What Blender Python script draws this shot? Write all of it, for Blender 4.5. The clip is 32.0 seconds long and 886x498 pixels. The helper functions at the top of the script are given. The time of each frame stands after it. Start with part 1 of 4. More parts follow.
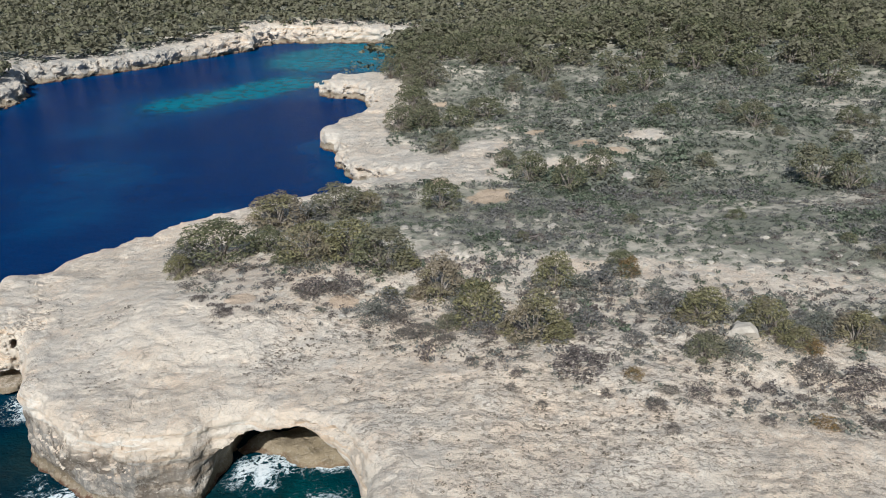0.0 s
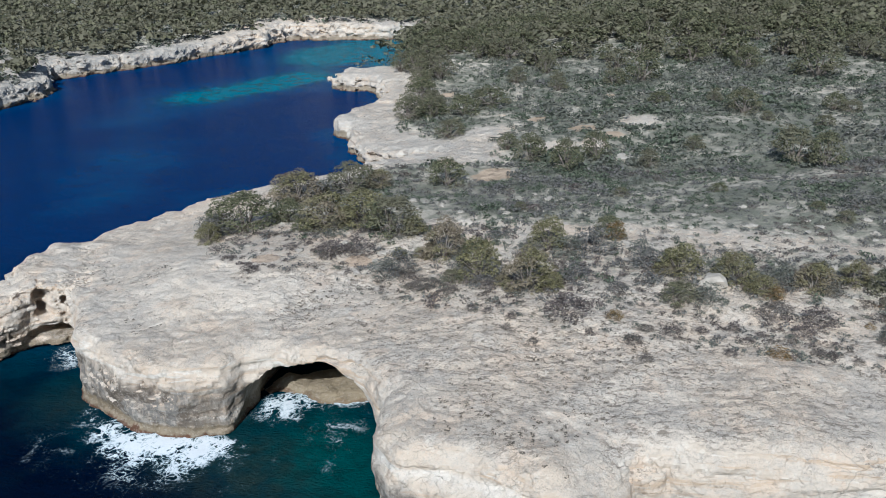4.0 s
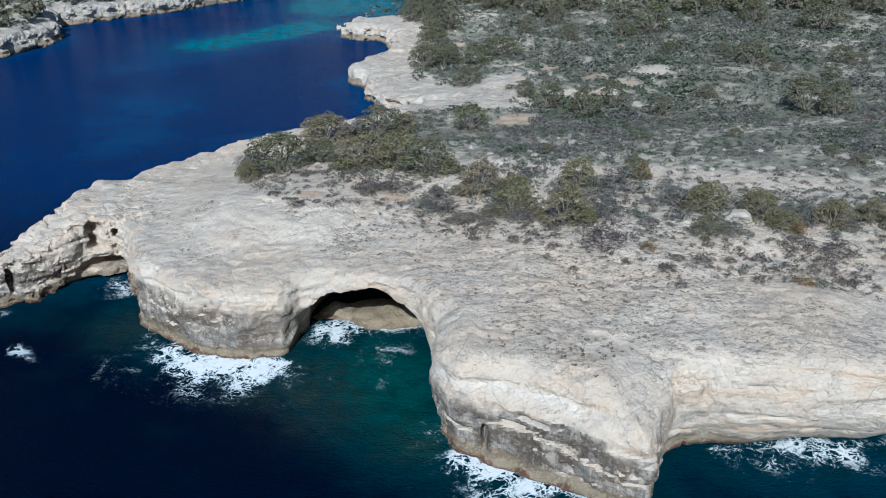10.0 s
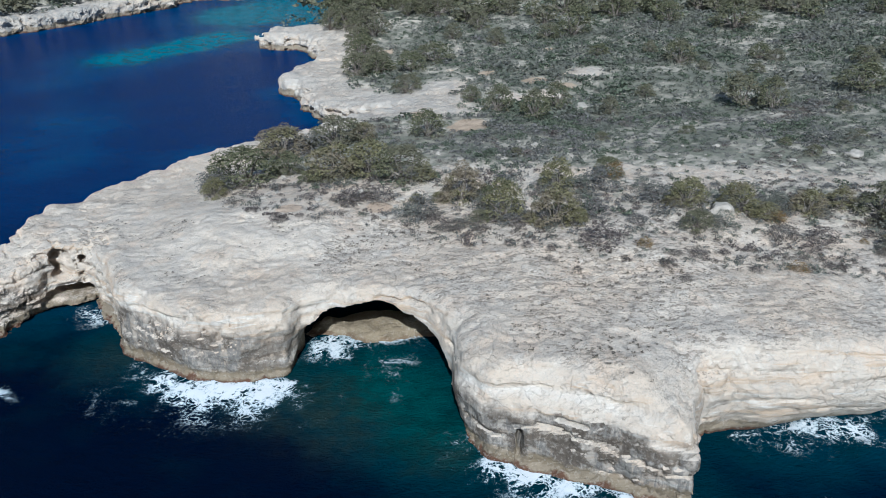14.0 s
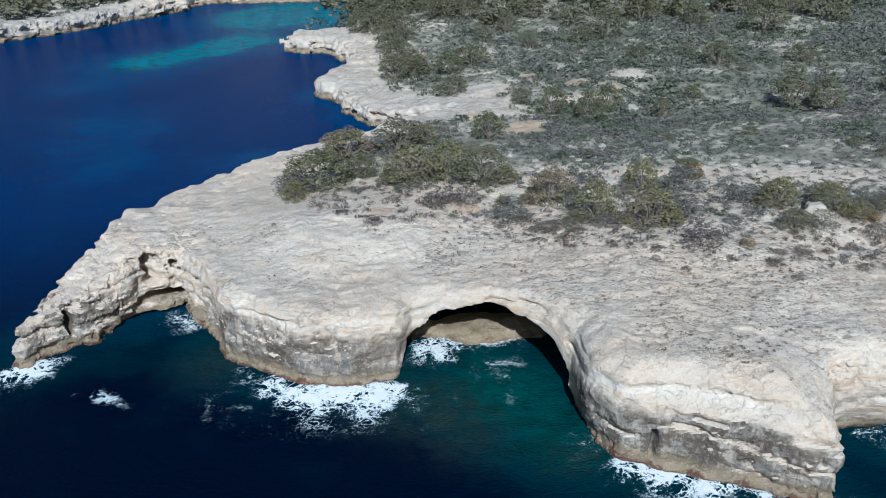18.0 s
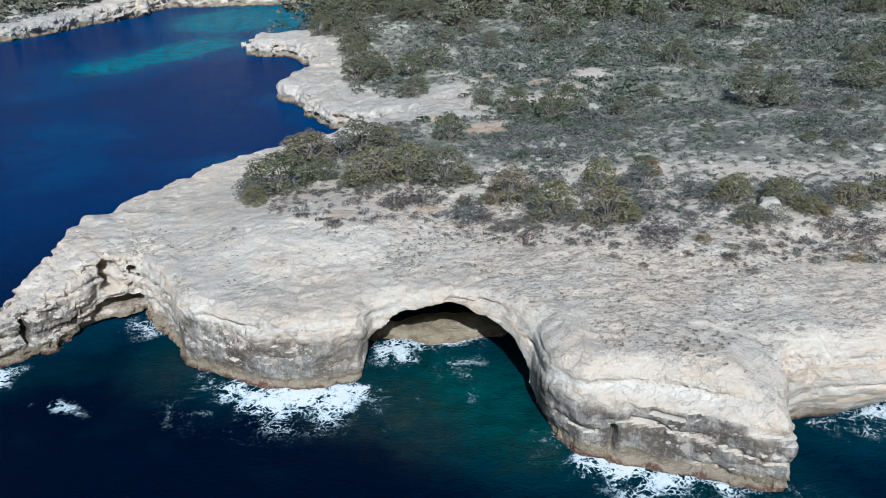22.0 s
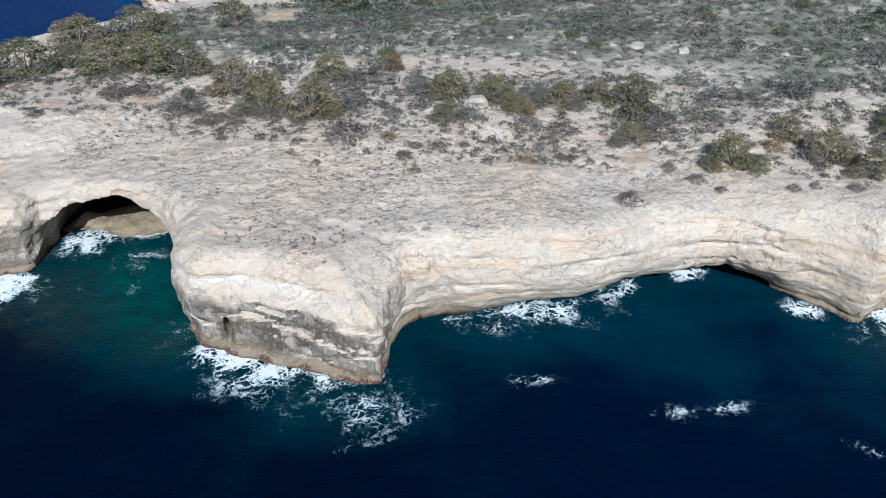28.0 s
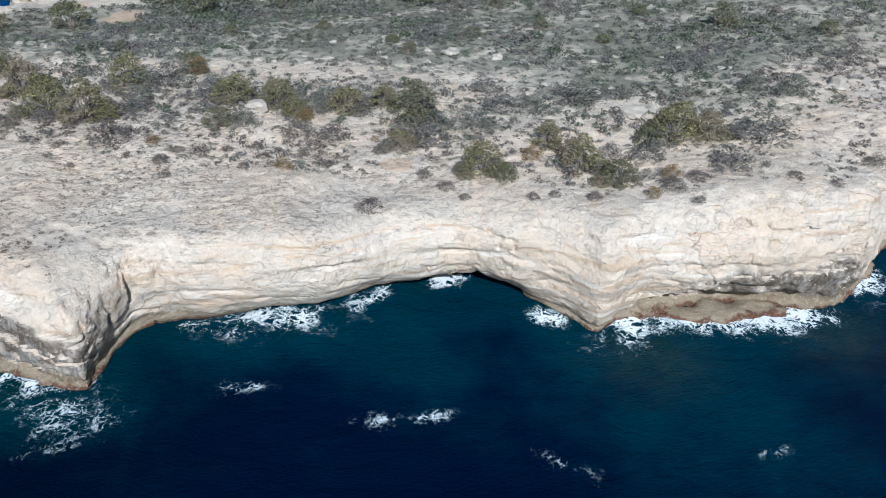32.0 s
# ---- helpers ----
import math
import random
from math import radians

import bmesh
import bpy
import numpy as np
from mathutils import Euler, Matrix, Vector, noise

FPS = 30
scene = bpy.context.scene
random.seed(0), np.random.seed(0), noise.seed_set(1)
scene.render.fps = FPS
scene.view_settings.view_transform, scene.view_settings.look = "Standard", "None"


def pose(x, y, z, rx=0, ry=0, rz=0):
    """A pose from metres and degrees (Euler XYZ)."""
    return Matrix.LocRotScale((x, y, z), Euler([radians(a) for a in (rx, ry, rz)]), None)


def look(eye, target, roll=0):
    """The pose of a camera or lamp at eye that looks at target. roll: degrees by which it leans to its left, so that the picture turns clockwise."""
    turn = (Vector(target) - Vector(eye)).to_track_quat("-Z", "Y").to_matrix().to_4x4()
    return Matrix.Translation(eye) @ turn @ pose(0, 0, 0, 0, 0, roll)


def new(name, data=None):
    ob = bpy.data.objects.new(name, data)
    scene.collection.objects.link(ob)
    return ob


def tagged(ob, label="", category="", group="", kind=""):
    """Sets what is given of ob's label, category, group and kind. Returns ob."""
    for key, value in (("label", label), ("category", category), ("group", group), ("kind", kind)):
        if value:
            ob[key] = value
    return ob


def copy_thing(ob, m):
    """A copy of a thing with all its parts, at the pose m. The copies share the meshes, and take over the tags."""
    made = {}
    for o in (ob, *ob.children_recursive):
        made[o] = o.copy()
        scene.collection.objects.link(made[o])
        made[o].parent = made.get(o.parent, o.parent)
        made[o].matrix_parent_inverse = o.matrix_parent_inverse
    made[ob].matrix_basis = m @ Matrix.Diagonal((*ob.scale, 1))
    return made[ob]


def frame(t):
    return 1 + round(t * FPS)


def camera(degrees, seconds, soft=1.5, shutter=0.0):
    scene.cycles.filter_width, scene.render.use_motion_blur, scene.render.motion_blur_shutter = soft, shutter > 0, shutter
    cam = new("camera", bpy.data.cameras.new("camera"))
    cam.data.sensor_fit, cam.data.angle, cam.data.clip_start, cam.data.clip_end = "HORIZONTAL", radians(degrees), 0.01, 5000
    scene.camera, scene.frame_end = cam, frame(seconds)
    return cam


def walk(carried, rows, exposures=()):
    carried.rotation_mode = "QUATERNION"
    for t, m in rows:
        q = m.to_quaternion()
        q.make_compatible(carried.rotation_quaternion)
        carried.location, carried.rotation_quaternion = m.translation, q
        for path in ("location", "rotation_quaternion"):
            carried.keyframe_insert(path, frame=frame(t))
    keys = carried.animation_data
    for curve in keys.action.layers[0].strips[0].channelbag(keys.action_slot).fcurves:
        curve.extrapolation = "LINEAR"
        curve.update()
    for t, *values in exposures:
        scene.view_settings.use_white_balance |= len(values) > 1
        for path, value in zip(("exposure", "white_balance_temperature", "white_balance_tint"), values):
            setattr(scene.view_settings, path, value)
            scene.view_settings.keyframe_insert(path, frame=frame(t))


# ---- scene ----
cam = camera(54.65, 32.0, soft=1.0)
# seconds, place, heading to the left, tilt, lean
PATH = (
    (0, 25.36, 17.49, 50.62, 7.73, -22.09, -1.02),
    (0.5, 25.37, 16.97, 50.56, 6.87, -22.11, -1.26),
    (1, 25.50, 16.13, 50.50, 6.98, -22.07, -1.49),
    (1.5, 25.72, 14.93, 50.48, 7.48, -22.08, -1.69),
    (2, 26.02, 13.38, 50.42, 7.98, -22.02, -1.61),
    (2.5, 26.36, 11.69, 50.37, 8.09, -21.97, -1.50),
    (4.5, 27.88, 4.48, 50.43, 8.62, -22.04, -1.23),
    (5, 28.27, 2.67, 50.44, 8.75, -23.91, -1.09),
    (5.5, 28.51, 1.06, 50.46, 8.78, -24.52, -0.90),
    (6, 28.56, 0.17, 50.38, 8.81, -24.86, -0.88),
    (6.5, 28.20, 0.49, 50.03, 9.56, -24.98, -1.00),
    (7, 27.81, 0.61, 49.98, 12.05, -25.02, -1.30),
    (7.5, 27.20, 0.53, 49.94, 12.92, -25.01, -1.26),
    (8, 26.40, 0.34, 49.96, 12.81, -24.97, -1.20),
    (8.5, 25.32, 0.06, 50.06, 11.42, -24.99, -0.74),
    (9, 24.28, -0.17, 50.22, 9.96, -24.98, -0.53),
    (9.5, 23.17, -0.31, 50.24, 8.64, -24.92, -0.56),
    (10, 21.96, -0.46, 50.23, 7.43, -24.87, -0.52),
    (10.5, 20.68, -0.58, 50.30, 6.29, -24.83, -0.48),
    (11, 19.37, -0.72, 50.22, 4.66, -24.74, -0.36),
    (11.5, 17.97, -0.81, 50.23, 2.55, -24.68, -0.15),
    (12, 16.48, -0.90, 50.31, 1.02, -24.65, -0.12),
    (12.5, 15.07, -0.80, 50.33, 0.09, -24.62, -0.18),
    (13, 13.49, -0.73, 50.30, -0.52, -24.58, -0.22),
    (13.5, 11.87, -0.56, 50.18, -0.51, -24.53, -0.35),
    (14, 10.29, -0.38, 50.05, -0.40, -24.47, -0.41),
    (14.5, 8.61, -0.32, 50.01, -0.34, -24.44, -0.45),
    (16.5, 1.76, 0.06, 49.88, -0.01, -24.31, -0.56),
    (17, 0.00, -0.00, 50.00, 0.02, -24.34, -0.53),
    (17.5, -1.68, -0.05, 49.98, -0.31, -24.30, -0.50),
    (18, -3.39, -0.08, 49.94, -1.87, -24.26, -0.25),
    (18.5, -4.85, -0.19, 49.99, -3.73, -24.23, -0.09),
    (19, -5.65, -0.33, 50.03, -6.79, -24.24, 0.29),
    (19.5, -5.78, -0.13, 49.85, -8.02, -24.15, 0.20),
    (20, -5.58, -0.09, 49.66, -6.76, -24.08, -0.28),
    (20.5, -5.08, -0.16, 49.77, -4.77, -24.12, -0.58),
    (21, -4.38, -0.19, 49.81, -4.13, -24.16, -0.56),
    (21.5, -3.43, -0.34, 49.89, -3.79, -24.17, -0.55),
    (22, -2.21, -0.46, 49.99, -4.00, -24.18, -0.47),
    (22.5, -0.36, -0.58, 50.04, -4.06, -24.20, -0.43),
    (23, 1.93, -0.74, 50.14, -4.39, -24.22, -0.37),
    (23.5, 4.46, -0.89, 50.07, -4.40, -24.20, -0.37),
    (24, 7.36, -0.99, 50.19, -4.08, -24.22, -0.29),
    (24.5, 10.34, -1.21, 50.35, -4.17, -24.23, -0.16),
    (25, 13.54, -1.42, 50.53, -4.46, -24.30, -0.10),
    (25.5, 16.59, -1.65, 50.59, -4.77, -24.65, 0.04),
    (26, 19.76, -1.84, 50.60, -4.82, -26.34, 0.14),
    (26.5, 22.94, -2.14, 50.58, -4.55, -29.17, 0.23),
    (28.5, 34.95, -3.58, 51.40, -4.91, -31.66, 1.12),
    (29, 38.12, -3.77, 51.54, -4.97, -31.71, 1.11),
    (29.5, 41.31, -4.00, 51.59, -5.00, -31.71, 1.15),
    (30, 44.36, -4.22, 51.64, -5.28, -31.68, 1.39),
    (30.5, 47.51, -4.39, 52.02, -5.43, -31.80, 1.55),
    (31, 50.75, -4.54, 52.03, -5.45, -31.68, 1.66),
    (31.5, 53.92, -4.65, 51.98, -5.52, -31.51, 1.85),
    (32, 57.07, -4.73, 51.91, -5.58, -31.46, 1.88),
)
EXPOSURES = ((0, 0.0, 6120, 7), (1, -0.08, 5880, 7), (2.5, -0.10, 5720, 7), (4.5, -0.12, 5580, 6), (5.5, -0.16, 5430, 5), (19, -0.06, 5430, 5), (24, -0.02, 5430, 6), (28.5, 0.04, 5620, 8), (32, 0.05, 5580, 7))
walk(cam, [(t, pose(x, y, z, 90 + tilt, 0, yaw) @ pose(0, 0, 0, 0, 0, lean)) for t, x, y, z, yaw, tilt, lean in PATH], EXPOSURES)

# ---- light ----
SUN_HEIGHT, SUN_FROM = 38.0, 180.0     # degrees above the sea; heading that the light comes from (0 = +y, clockwise)
world = bpy.data.worlds.new("sky")
scene.world = world
world.use_nodes = True
sky = world.node_tree.nodes.new("ShaderNodeTexSky")
sky.sky_type, sky.sun_disc = "NISHITA", False
sky.sun_elevation, sky.sun_rotation = radians(SUN_HEIGHT), radians(SUN_FROM)
sky.air_density, sky.dust_density, sky.ozone_density = 1.0, 0.6, 1.0
world.node_tree.links.new(sky.outputs[0], world.node_tree.nodes["Background"].inputs[0])
world.node_tree.nodes["Background"].inputs[1].default_value = 0.07
sun_data = bpy.data.lights.new("sun", "SUN")
sun_data.energy, sun_data.angle, sun_data.color = 5.0, radians(0.53), (1.0, 0.97, 0.93)
sun = new("sun", sun_data)
sun_way = Vector((math.sin(radians(SUN_FROM)) * math.cos(radians(SUN_HEIGHT)), math.cos(radians(SUN_FROM)) * math.cos(radians(SUN_HEIGHT)), math.sin(radians(SUN_HEIGHT))))
sun.matrix_world = look(sun_way * 300, (0, 0, 0))


# ---- materials ----
class Nodes:
    """Short hand for a node material."""

    def __init__(self, name):
        self.mat = bpy.data.materials.new(name)
        self.mat.use_nodes = True
        self.tree = self.mat.node_tree
        self.shader = self.tree.nodes["Principled BSDF"]
        self.out = self.tree.nodes["Material Output"]
        self.coords = self.tree.nodes.new("ShaderNodeTexCoord").outputs["Object"]

    def add(self, kind, **values):
        node = self.tree.nodes.new(kind)
        for key, value in values.items():
            setattr(node, key, value)
        return node

    def link(self, a, b):
        self.tree.links.new(a, b)

    def put(self, value, socket):
        if isinstance(value, bpy.types.NodeSocket):
            self.link(value, socket)
        else:
            socket.default_value = value

    def noise(self, scale, detail=4.0, rough=0.55, stretch=None, coords=None, distort=0.0):
        node = self.add("ShaderNodeTexNoise")
        node.inputs["Scale"].default_value, node.inputs["Detail"].default_value = scale, detail
        node.inputs["Roughness"].default_value, node.inputs["Distortion"].default_value = rough, distort
        source = coords or self.coords
        if stretch:
            mapping = self.add("ShaderNodeMapping")
            mapping.inputs["Scale"].default_value = stretch
            self.link(source, mapping.inputs[0])
            source = mapping.outputs[0]
        self.link(source, node.inputs["Vector"])
        return node.outputs["Fac"]

    def span(self, value, low, high, to_low=0.0, to_high=1.0):
        node = self.add("ShaderNodeMapRange", interpolation_type="SMOOTHSTEP")
        self.link(value, node.inputs[0])
        for n, v in zip((1, 2, 3, 4), (low, high, to_low, to_high)):
            node.inputs[n].default_value = v
        return node.outputs[0]

    def math(self, op, a, b=0.0):
        node = self.add("ShaderNodeMath", operation=op)
        self.put(a, node.inputs[0])
        self.put(b, node.inputs[1])
        return node.outputs[0]

    def mix(self, factor, a, b, blend="MIX"):
        node = self.add("ShaderNodeMix", data_type="RGBA", blend_type=blend)
        self.put(factor, node.inputs[0])
        self.put((*a, 1) if isinstance(a, tuple) else a, node.inputs[6])
        self.put((*b, 1) if isinstance(b, tuple) else b, node.inputs[7])
        return node.outputs[2]

    def attribute(self, name):
        return self.add("ShaderNodeAttribute", attribute_name=name).outputs["Fac"]

    def height(self):
        node = self.add("ShaderNodeSeparateXYZ")
        self.link(self.coords, node.inputs[0])
        return node.outputs[2]

    def upward(self):
        geo, node = self.add("ShaderNodeNewGeometry"), self.add("ShaderNodeSeparateXYZ")
        self.link(geo.outputs["Normal"], node.inputs[0])
        return node.outputs[2]

    def bump(self, value, distance, strength=1.0, after=None):
        node = self.add("ShaderNodeBump")
        node.inputs["Strength"].default_value, node.inputs["Distance"].default_value = strength, distance
        self.link(value, node.inputs["Height"])
        if after:
            self.link(after, node.inputs["Normal"])
        return node.outputs[0]

    def done(self, colour, rough=0.9, normal=None, **inputs):
        self.put((*colour, 1) if isinstance(colour, tuple) else colour, self.shader.inputs["Base Color"])
        self.put(rough, self.shader.inputs["Roughness"])
        if normal:
            self.link(normal, self.shader.inputs["Normal"])
        for key, value in inputs.items():
            self.put(value, self.shader.inputs[key.replace("_", " ")])
        return self.mat


def land_material():
    """Limestone, with stony soil where the scrub grows and red earth in a few spots."""
    n = Nodes("limestone and soil")
    large, mid, fine = n.noise(0.07, 6, 0.6), n.noise(0.5, 7, 0.65), n.noise(3.0, 7, 0.7)
    flat = n.span(n.upward(), 0.55, 0.95)
    steep = n.math("SUBTRACT", 1.0, n.span(n.upward(), 0.35, 0.8))
    tone = n.mix(n.span(large, 0.4, 0.6), (0.66, 0.545, 0.425), (0.68, 0.59, 0.485))
    tone = n.mix(n.span(n.noise(0.23, 6, 0.65), 0.5, 0.62, 0, 0.5), tone, (0.72, 0.555, 0.41))
    tone = n.mix(n.span(mid, 0.5, 0.6, 0, 0.35), tone, (0.54, 0.495, 0.44))
    tone = n.mix(n.span(n.noise(0.9, 7, 0.7), 0.55, 0.6, 0, 0.45), tone, (0.76, 0.69, 0.59))
    # weathered pavement on what faces the sky: pale plates, dark brown joints, dark pits
    area = n.span(n.math("ADD", n.noise(0.13, 6, 0.65), n.math("MULTIPLY", n.attribute("pitted"), 0.16)), 0.48, 0.64, 0.1, 1.0)
    grains = n.span(n.noise(6.5, 5, 0.7), 0.53, 0.60)
    tone = n.mix(n.math("MULTIPLY", flat, n.math("MULTIPLY", grains, 0.42)), tone, (0.34, 0.29, 0.24))
    # brown pits, with the small shadows of hollows put into their colour
    pits = n.span(n.noise(1.9, 7, 0.74, (0.7, 1.3, 1), distort=0.8), 0.525, 0.55)
    tone = n.mix(n.math("MULTIPLY", n.math("MULTIPLY", flat, area), n.math("MULTIPLY", pits, 0.78)), tone, (0.24, 0.195, 0.152))
    plate = n.add("ShaderNodeTexVoronoi", feature="DISTANCE_TO_EDGE")
    askew, drift = n.add("ShaderNodeVectorMath", operation="ADD"), n.add("ShaderNodeTexNoise")
    drift.inputs["Scale"].default_value, drift.inputs["Detail"].default_value = 1.4, 4
    n.link(n.coords, drift.inputs["Vector"])
    n.link(n.coords, askew.inputs[0])
    n.link(drift.outputs["Color"], askew.inputs[1])
    plate.inputs["Scale"].default_value = 0.95
    n.link(askew.outputs[0], plate.inputs["Vector"])
    seams = n.math("MULTIPLY", n.span(plate.outputs["Distance"], 0.055, 0.02), n.span(n.noise(0.5, 4, 0.6), 0.42, 0.56))
    tone = n.mix(n.math("MULTIPLY", n.math("MULTIPLY", flat, area), n.math("MULTIPLY", seams, 0.3)), tone, (0.19, 0.16, 0.13))
    # beds and iron stains on the faces
    bed = n.noise(0.5, 6, 0.65, (0.16, 0.16, 1.9), distort=0.5)
    tone = n.mix(n.math("MULTIPLY", steep, n.span(bed, 0.5, 0.6, 0, 0.7)), tone, (0.58, 0.42, 0.28))
    tone = n.mix(n.math("MULTIPLY", steep, n.span(n.noise(0.6, 5, 0.6, (0.2, 0.2, 2.4)), 0.57, 0.62, 0, 0.75)), tone, (0.76, 0.71, 0.63))
    # paler along the risers of the benches, in broken stretches
    tone = n.mix(n.math("MULTIPLY", n.attribute("bench_pale"), n.span(mid, 0.35, 0.55, 0.2, 0.85)), tone, (0.78, 0.72, 0.635))
    # grey weathering and dark streaks where water runs, mostly low on the faces
    streaks = n.noise(0.9, 7, 0.75, (1.3, 1.3, 0.22))
    tone = n.mix(n.math("MULTIPLY", n.attribute("grey"), n.span(mid, 0.35, 0.6, 0.35, 0.85)), tone, (0.36, 0.345, 0.315))
    low = n.math("MULTIPLY", n.attribute("weathered"), n.span(n.math("ADD", n.height(), n.math("MULTIPLY", n.noise(0.15, 5, 0.6), 8.0)), 11.0, 9.0))
    tone = n.mix(n.math("MULTIPLY", n.math("MULTIPLY", steep, low), n.span(streaks, 0.44, 0.56, 0.5, 0.95)), tone, (0.215, 0.20, 0.18))
    tone = n.mix(n.math("MULTIPLY", n.math("MULTIPLY", steep, low), n.span(n.noise(0.35, 7, 0.7), 0.44, 0.54, 0, 0.85)), tone, (0.115, 0.09, 0.068))
    # clefts: thin crack lines, the shade inside them painted into the colour
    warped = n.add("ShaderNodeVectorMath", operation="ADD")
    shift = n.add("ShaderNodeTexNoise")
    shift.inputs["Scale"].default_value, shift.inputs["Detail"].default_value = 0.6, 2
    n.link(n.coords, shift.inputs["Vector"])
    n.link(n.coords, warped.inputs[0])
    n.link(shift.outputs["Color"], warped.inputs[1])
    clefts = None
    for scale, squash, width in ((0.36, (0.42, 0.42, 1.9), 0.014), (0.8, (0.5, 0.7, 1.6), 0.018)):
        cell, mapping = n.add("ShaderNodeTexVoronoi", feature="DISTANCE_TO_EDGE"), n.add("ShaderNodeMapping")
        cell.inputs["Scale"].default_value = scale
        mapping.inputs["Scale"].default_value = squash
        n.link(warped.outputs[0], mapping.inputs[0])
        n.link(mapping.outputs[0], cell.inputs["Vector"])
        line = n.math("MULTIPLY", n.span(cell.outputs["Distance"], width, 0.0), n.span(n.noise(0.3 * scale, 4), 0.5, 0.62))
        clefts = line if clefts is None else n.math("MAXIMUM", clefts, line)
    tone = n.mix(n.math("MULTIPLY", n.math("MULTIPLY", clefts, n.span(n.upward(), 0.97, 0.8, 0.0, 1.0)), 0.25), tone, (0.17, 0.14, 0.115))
    # wave-washed foot
    wavy = n.math("ADD", n.height(), n.math("MULTIPLY", n.noise(0.4, 6, 0.7), -4.0))
    tone = n.mix(n.span(wavy, -0.2, -0.8, 0, 0.85), tone, n.mix(mid, (0.20, 0.155, 0.10), (0.30, 0.24, 0.16)))
    tone = n.mix(n.span(n.math("ADD", n.height(), n.math("MULTIPLY", mid, -2.6)), -0.75, -1.1, 0, 0.9), tone, (0.12, 0.055, 0.033))
    # tan-brown at the back of the great cave, stronger towards its floor
    tone = n.mix(n.math("MULTIPLY", n.attribute("cave_tan"), n.span(n.height(), 4.5, 3.0, 0, 0.75)), tone, n.mix(mid, (0.24, 0.185, 0.11), (0.40, 0.32, 0.21)))
    tone = n.mix(n.span(fine, 0.52, 0.62, 0, 0.35), tone, (0.50, 0.45, 0.385))
    # soil between the shrubs
    patch = n.span(n.noise(0.09, 6, 0.65), 0.36, 0.6)
    soil = n.mix(n.math("MULTIPLY", patch, n.span(n.attribute("scrub"), 0.4, 0.9)), (0.55, 0.49, 0.40), (0.20, 0.20, 0.155))
    soil = n.mix(n.math("MULTIPLY", n.span(mid, 0.45, 0.62), n.span(n.attribute("scrub"), 0.1, 0.8, 0.25, 1.0)), soil, (0.24, 0.24, 0.185))
    scrub = n.attribute("scrub")
    ragged = n.span(n.math("ADD", scrub, n.math("MULTIPLY", n.math("SUBTRACT", n.noise(0.6, 6, 0.7), 0.5), 1.7)), 0.4, 0.62)
    tone = n.mix(n.math("MULTIPLY", flat, ragged), tone, soil)
    earth = n.attribute("earth")
    red = n.span(n.math("ADD", earth, n.math("MULTIPLY", n.math("SUBTRACT", mid, 0.5), 0.8)), 0.4, 0.6)
    tone = n.mix(n.math("MULTIPLY", red, 0.7), tone, (0.58, 0.42, 0.29))
    chips = []
    for scale, squash in ((0.9, (0.75, 0.9, 1.7)), (2.4, (0.7, 1.1, 1.4))):
        cell, mapping = n.add("ShaderNodeTexVoronoi", feature="F1"), n.add("ShaderNodeMapping")
        cell.inputs["Scale"].default_value = scale
        mapping.inputs["Scale"].default_value = squash
        n.link(warped.outputs[0], mapping.inputs[0])
        n.link(mapping.outputs[0], cell.inputs["Vector"])
        chips.append(n.math("ADD", cell.outputs["Color"], n.math("MULTIPLY", cell.outputs["Distance"], 0.5)))
    normal = n.bump(n.noise(0.8, 12, 0.75), 0.4, 0.65)
    normal = n.bump(chips[0], 0.16, 0.7, normal)
    normal = n.bump(chips[1], 0.07, 0.7, normal)
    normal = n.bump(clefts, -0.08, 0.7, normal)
    normal = n.bump(n.noise(3.0, 8, 0.75), 0.16, 0.8, normal)
    normal = n.bump(seams, -0.08, 0.8, normal)
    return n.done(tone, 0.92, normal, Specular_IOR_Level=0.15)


def water_material():
    n = Nodes("sea water")
    shoal = n.attribute("shoal")
    weed = n.noise(0.09, 6, 0.65)
    depth = n.math("ADD", shoal, n.math("MULTIPLY", n.math("SUBTRACT", weed, 0.5), 0.75))
    cove = n.attribute("cove")
    deep = n.mix(cove, (0.0002, 0.0040, 0.0165), (0.0001, 0.0250, 0.108))
    half = n.mix(cove, (0.0010, 0.0260, 0.0400), (0.0004, 0.0500, 0.160))
    tone = n.mix(n.span(depth, 0.0, 0.45), deep, half)
    tone = n.mix(n.span(depth, 0.45, 1.0), tone, n.mix(cove, (0.0020, 0.062, 0.062), (0.0020, 0.165, 0.240)))
    bed = n.math("MULTIPLY", n.span(depth, 0.22, 0.6), n.span(n.noise(0.3, 6, 0.65), 0.44, 0.62))
    tone = n.mix(n.math("MULTIPLY", bed, 0.5), tone, (0.004, 0.022, 0.024))
    reef = n.math("MULTIPLY", n.attribute("reef"), n.span(n.noise(0.45, 7, 0.7), 0.35, 0.65, 0.35, 1.0))
    tone = n.mix(n.math("MULTIPLY", reef, 0.42), tone, n.mix(n.noise(1.6, 5, 0.7), (0.012, 0.032, 0.028), (0.060, 0.066, 0.040)))
    swell = n.noise(0.14, 3, 0.5, (0.8, 1.2, 1))
    ripple = n.noise(0.9, 7, 0.62, (0.85, 1.3, 1), distort=0.5)
    normal = n.bump(n.noise(2.6, 5, 0.65, (0.8, 1.5, 1), distort=0.4), 0.3, 0.8, n.bump(ripple, 0.4, 0.6, n.bump(swell, 1.4, 0.45)))
    return n.done(tone, 0.12, normal, IOR=1.05, Specular_IOR_Level=0.35)


LAND_ROCK, WATER = land_material(), water_material()


# ---- the lie of the land ----
def lattice(seed):
    return np.random.default_rng(seed).random(4096)


LATTICE = lattice(7)


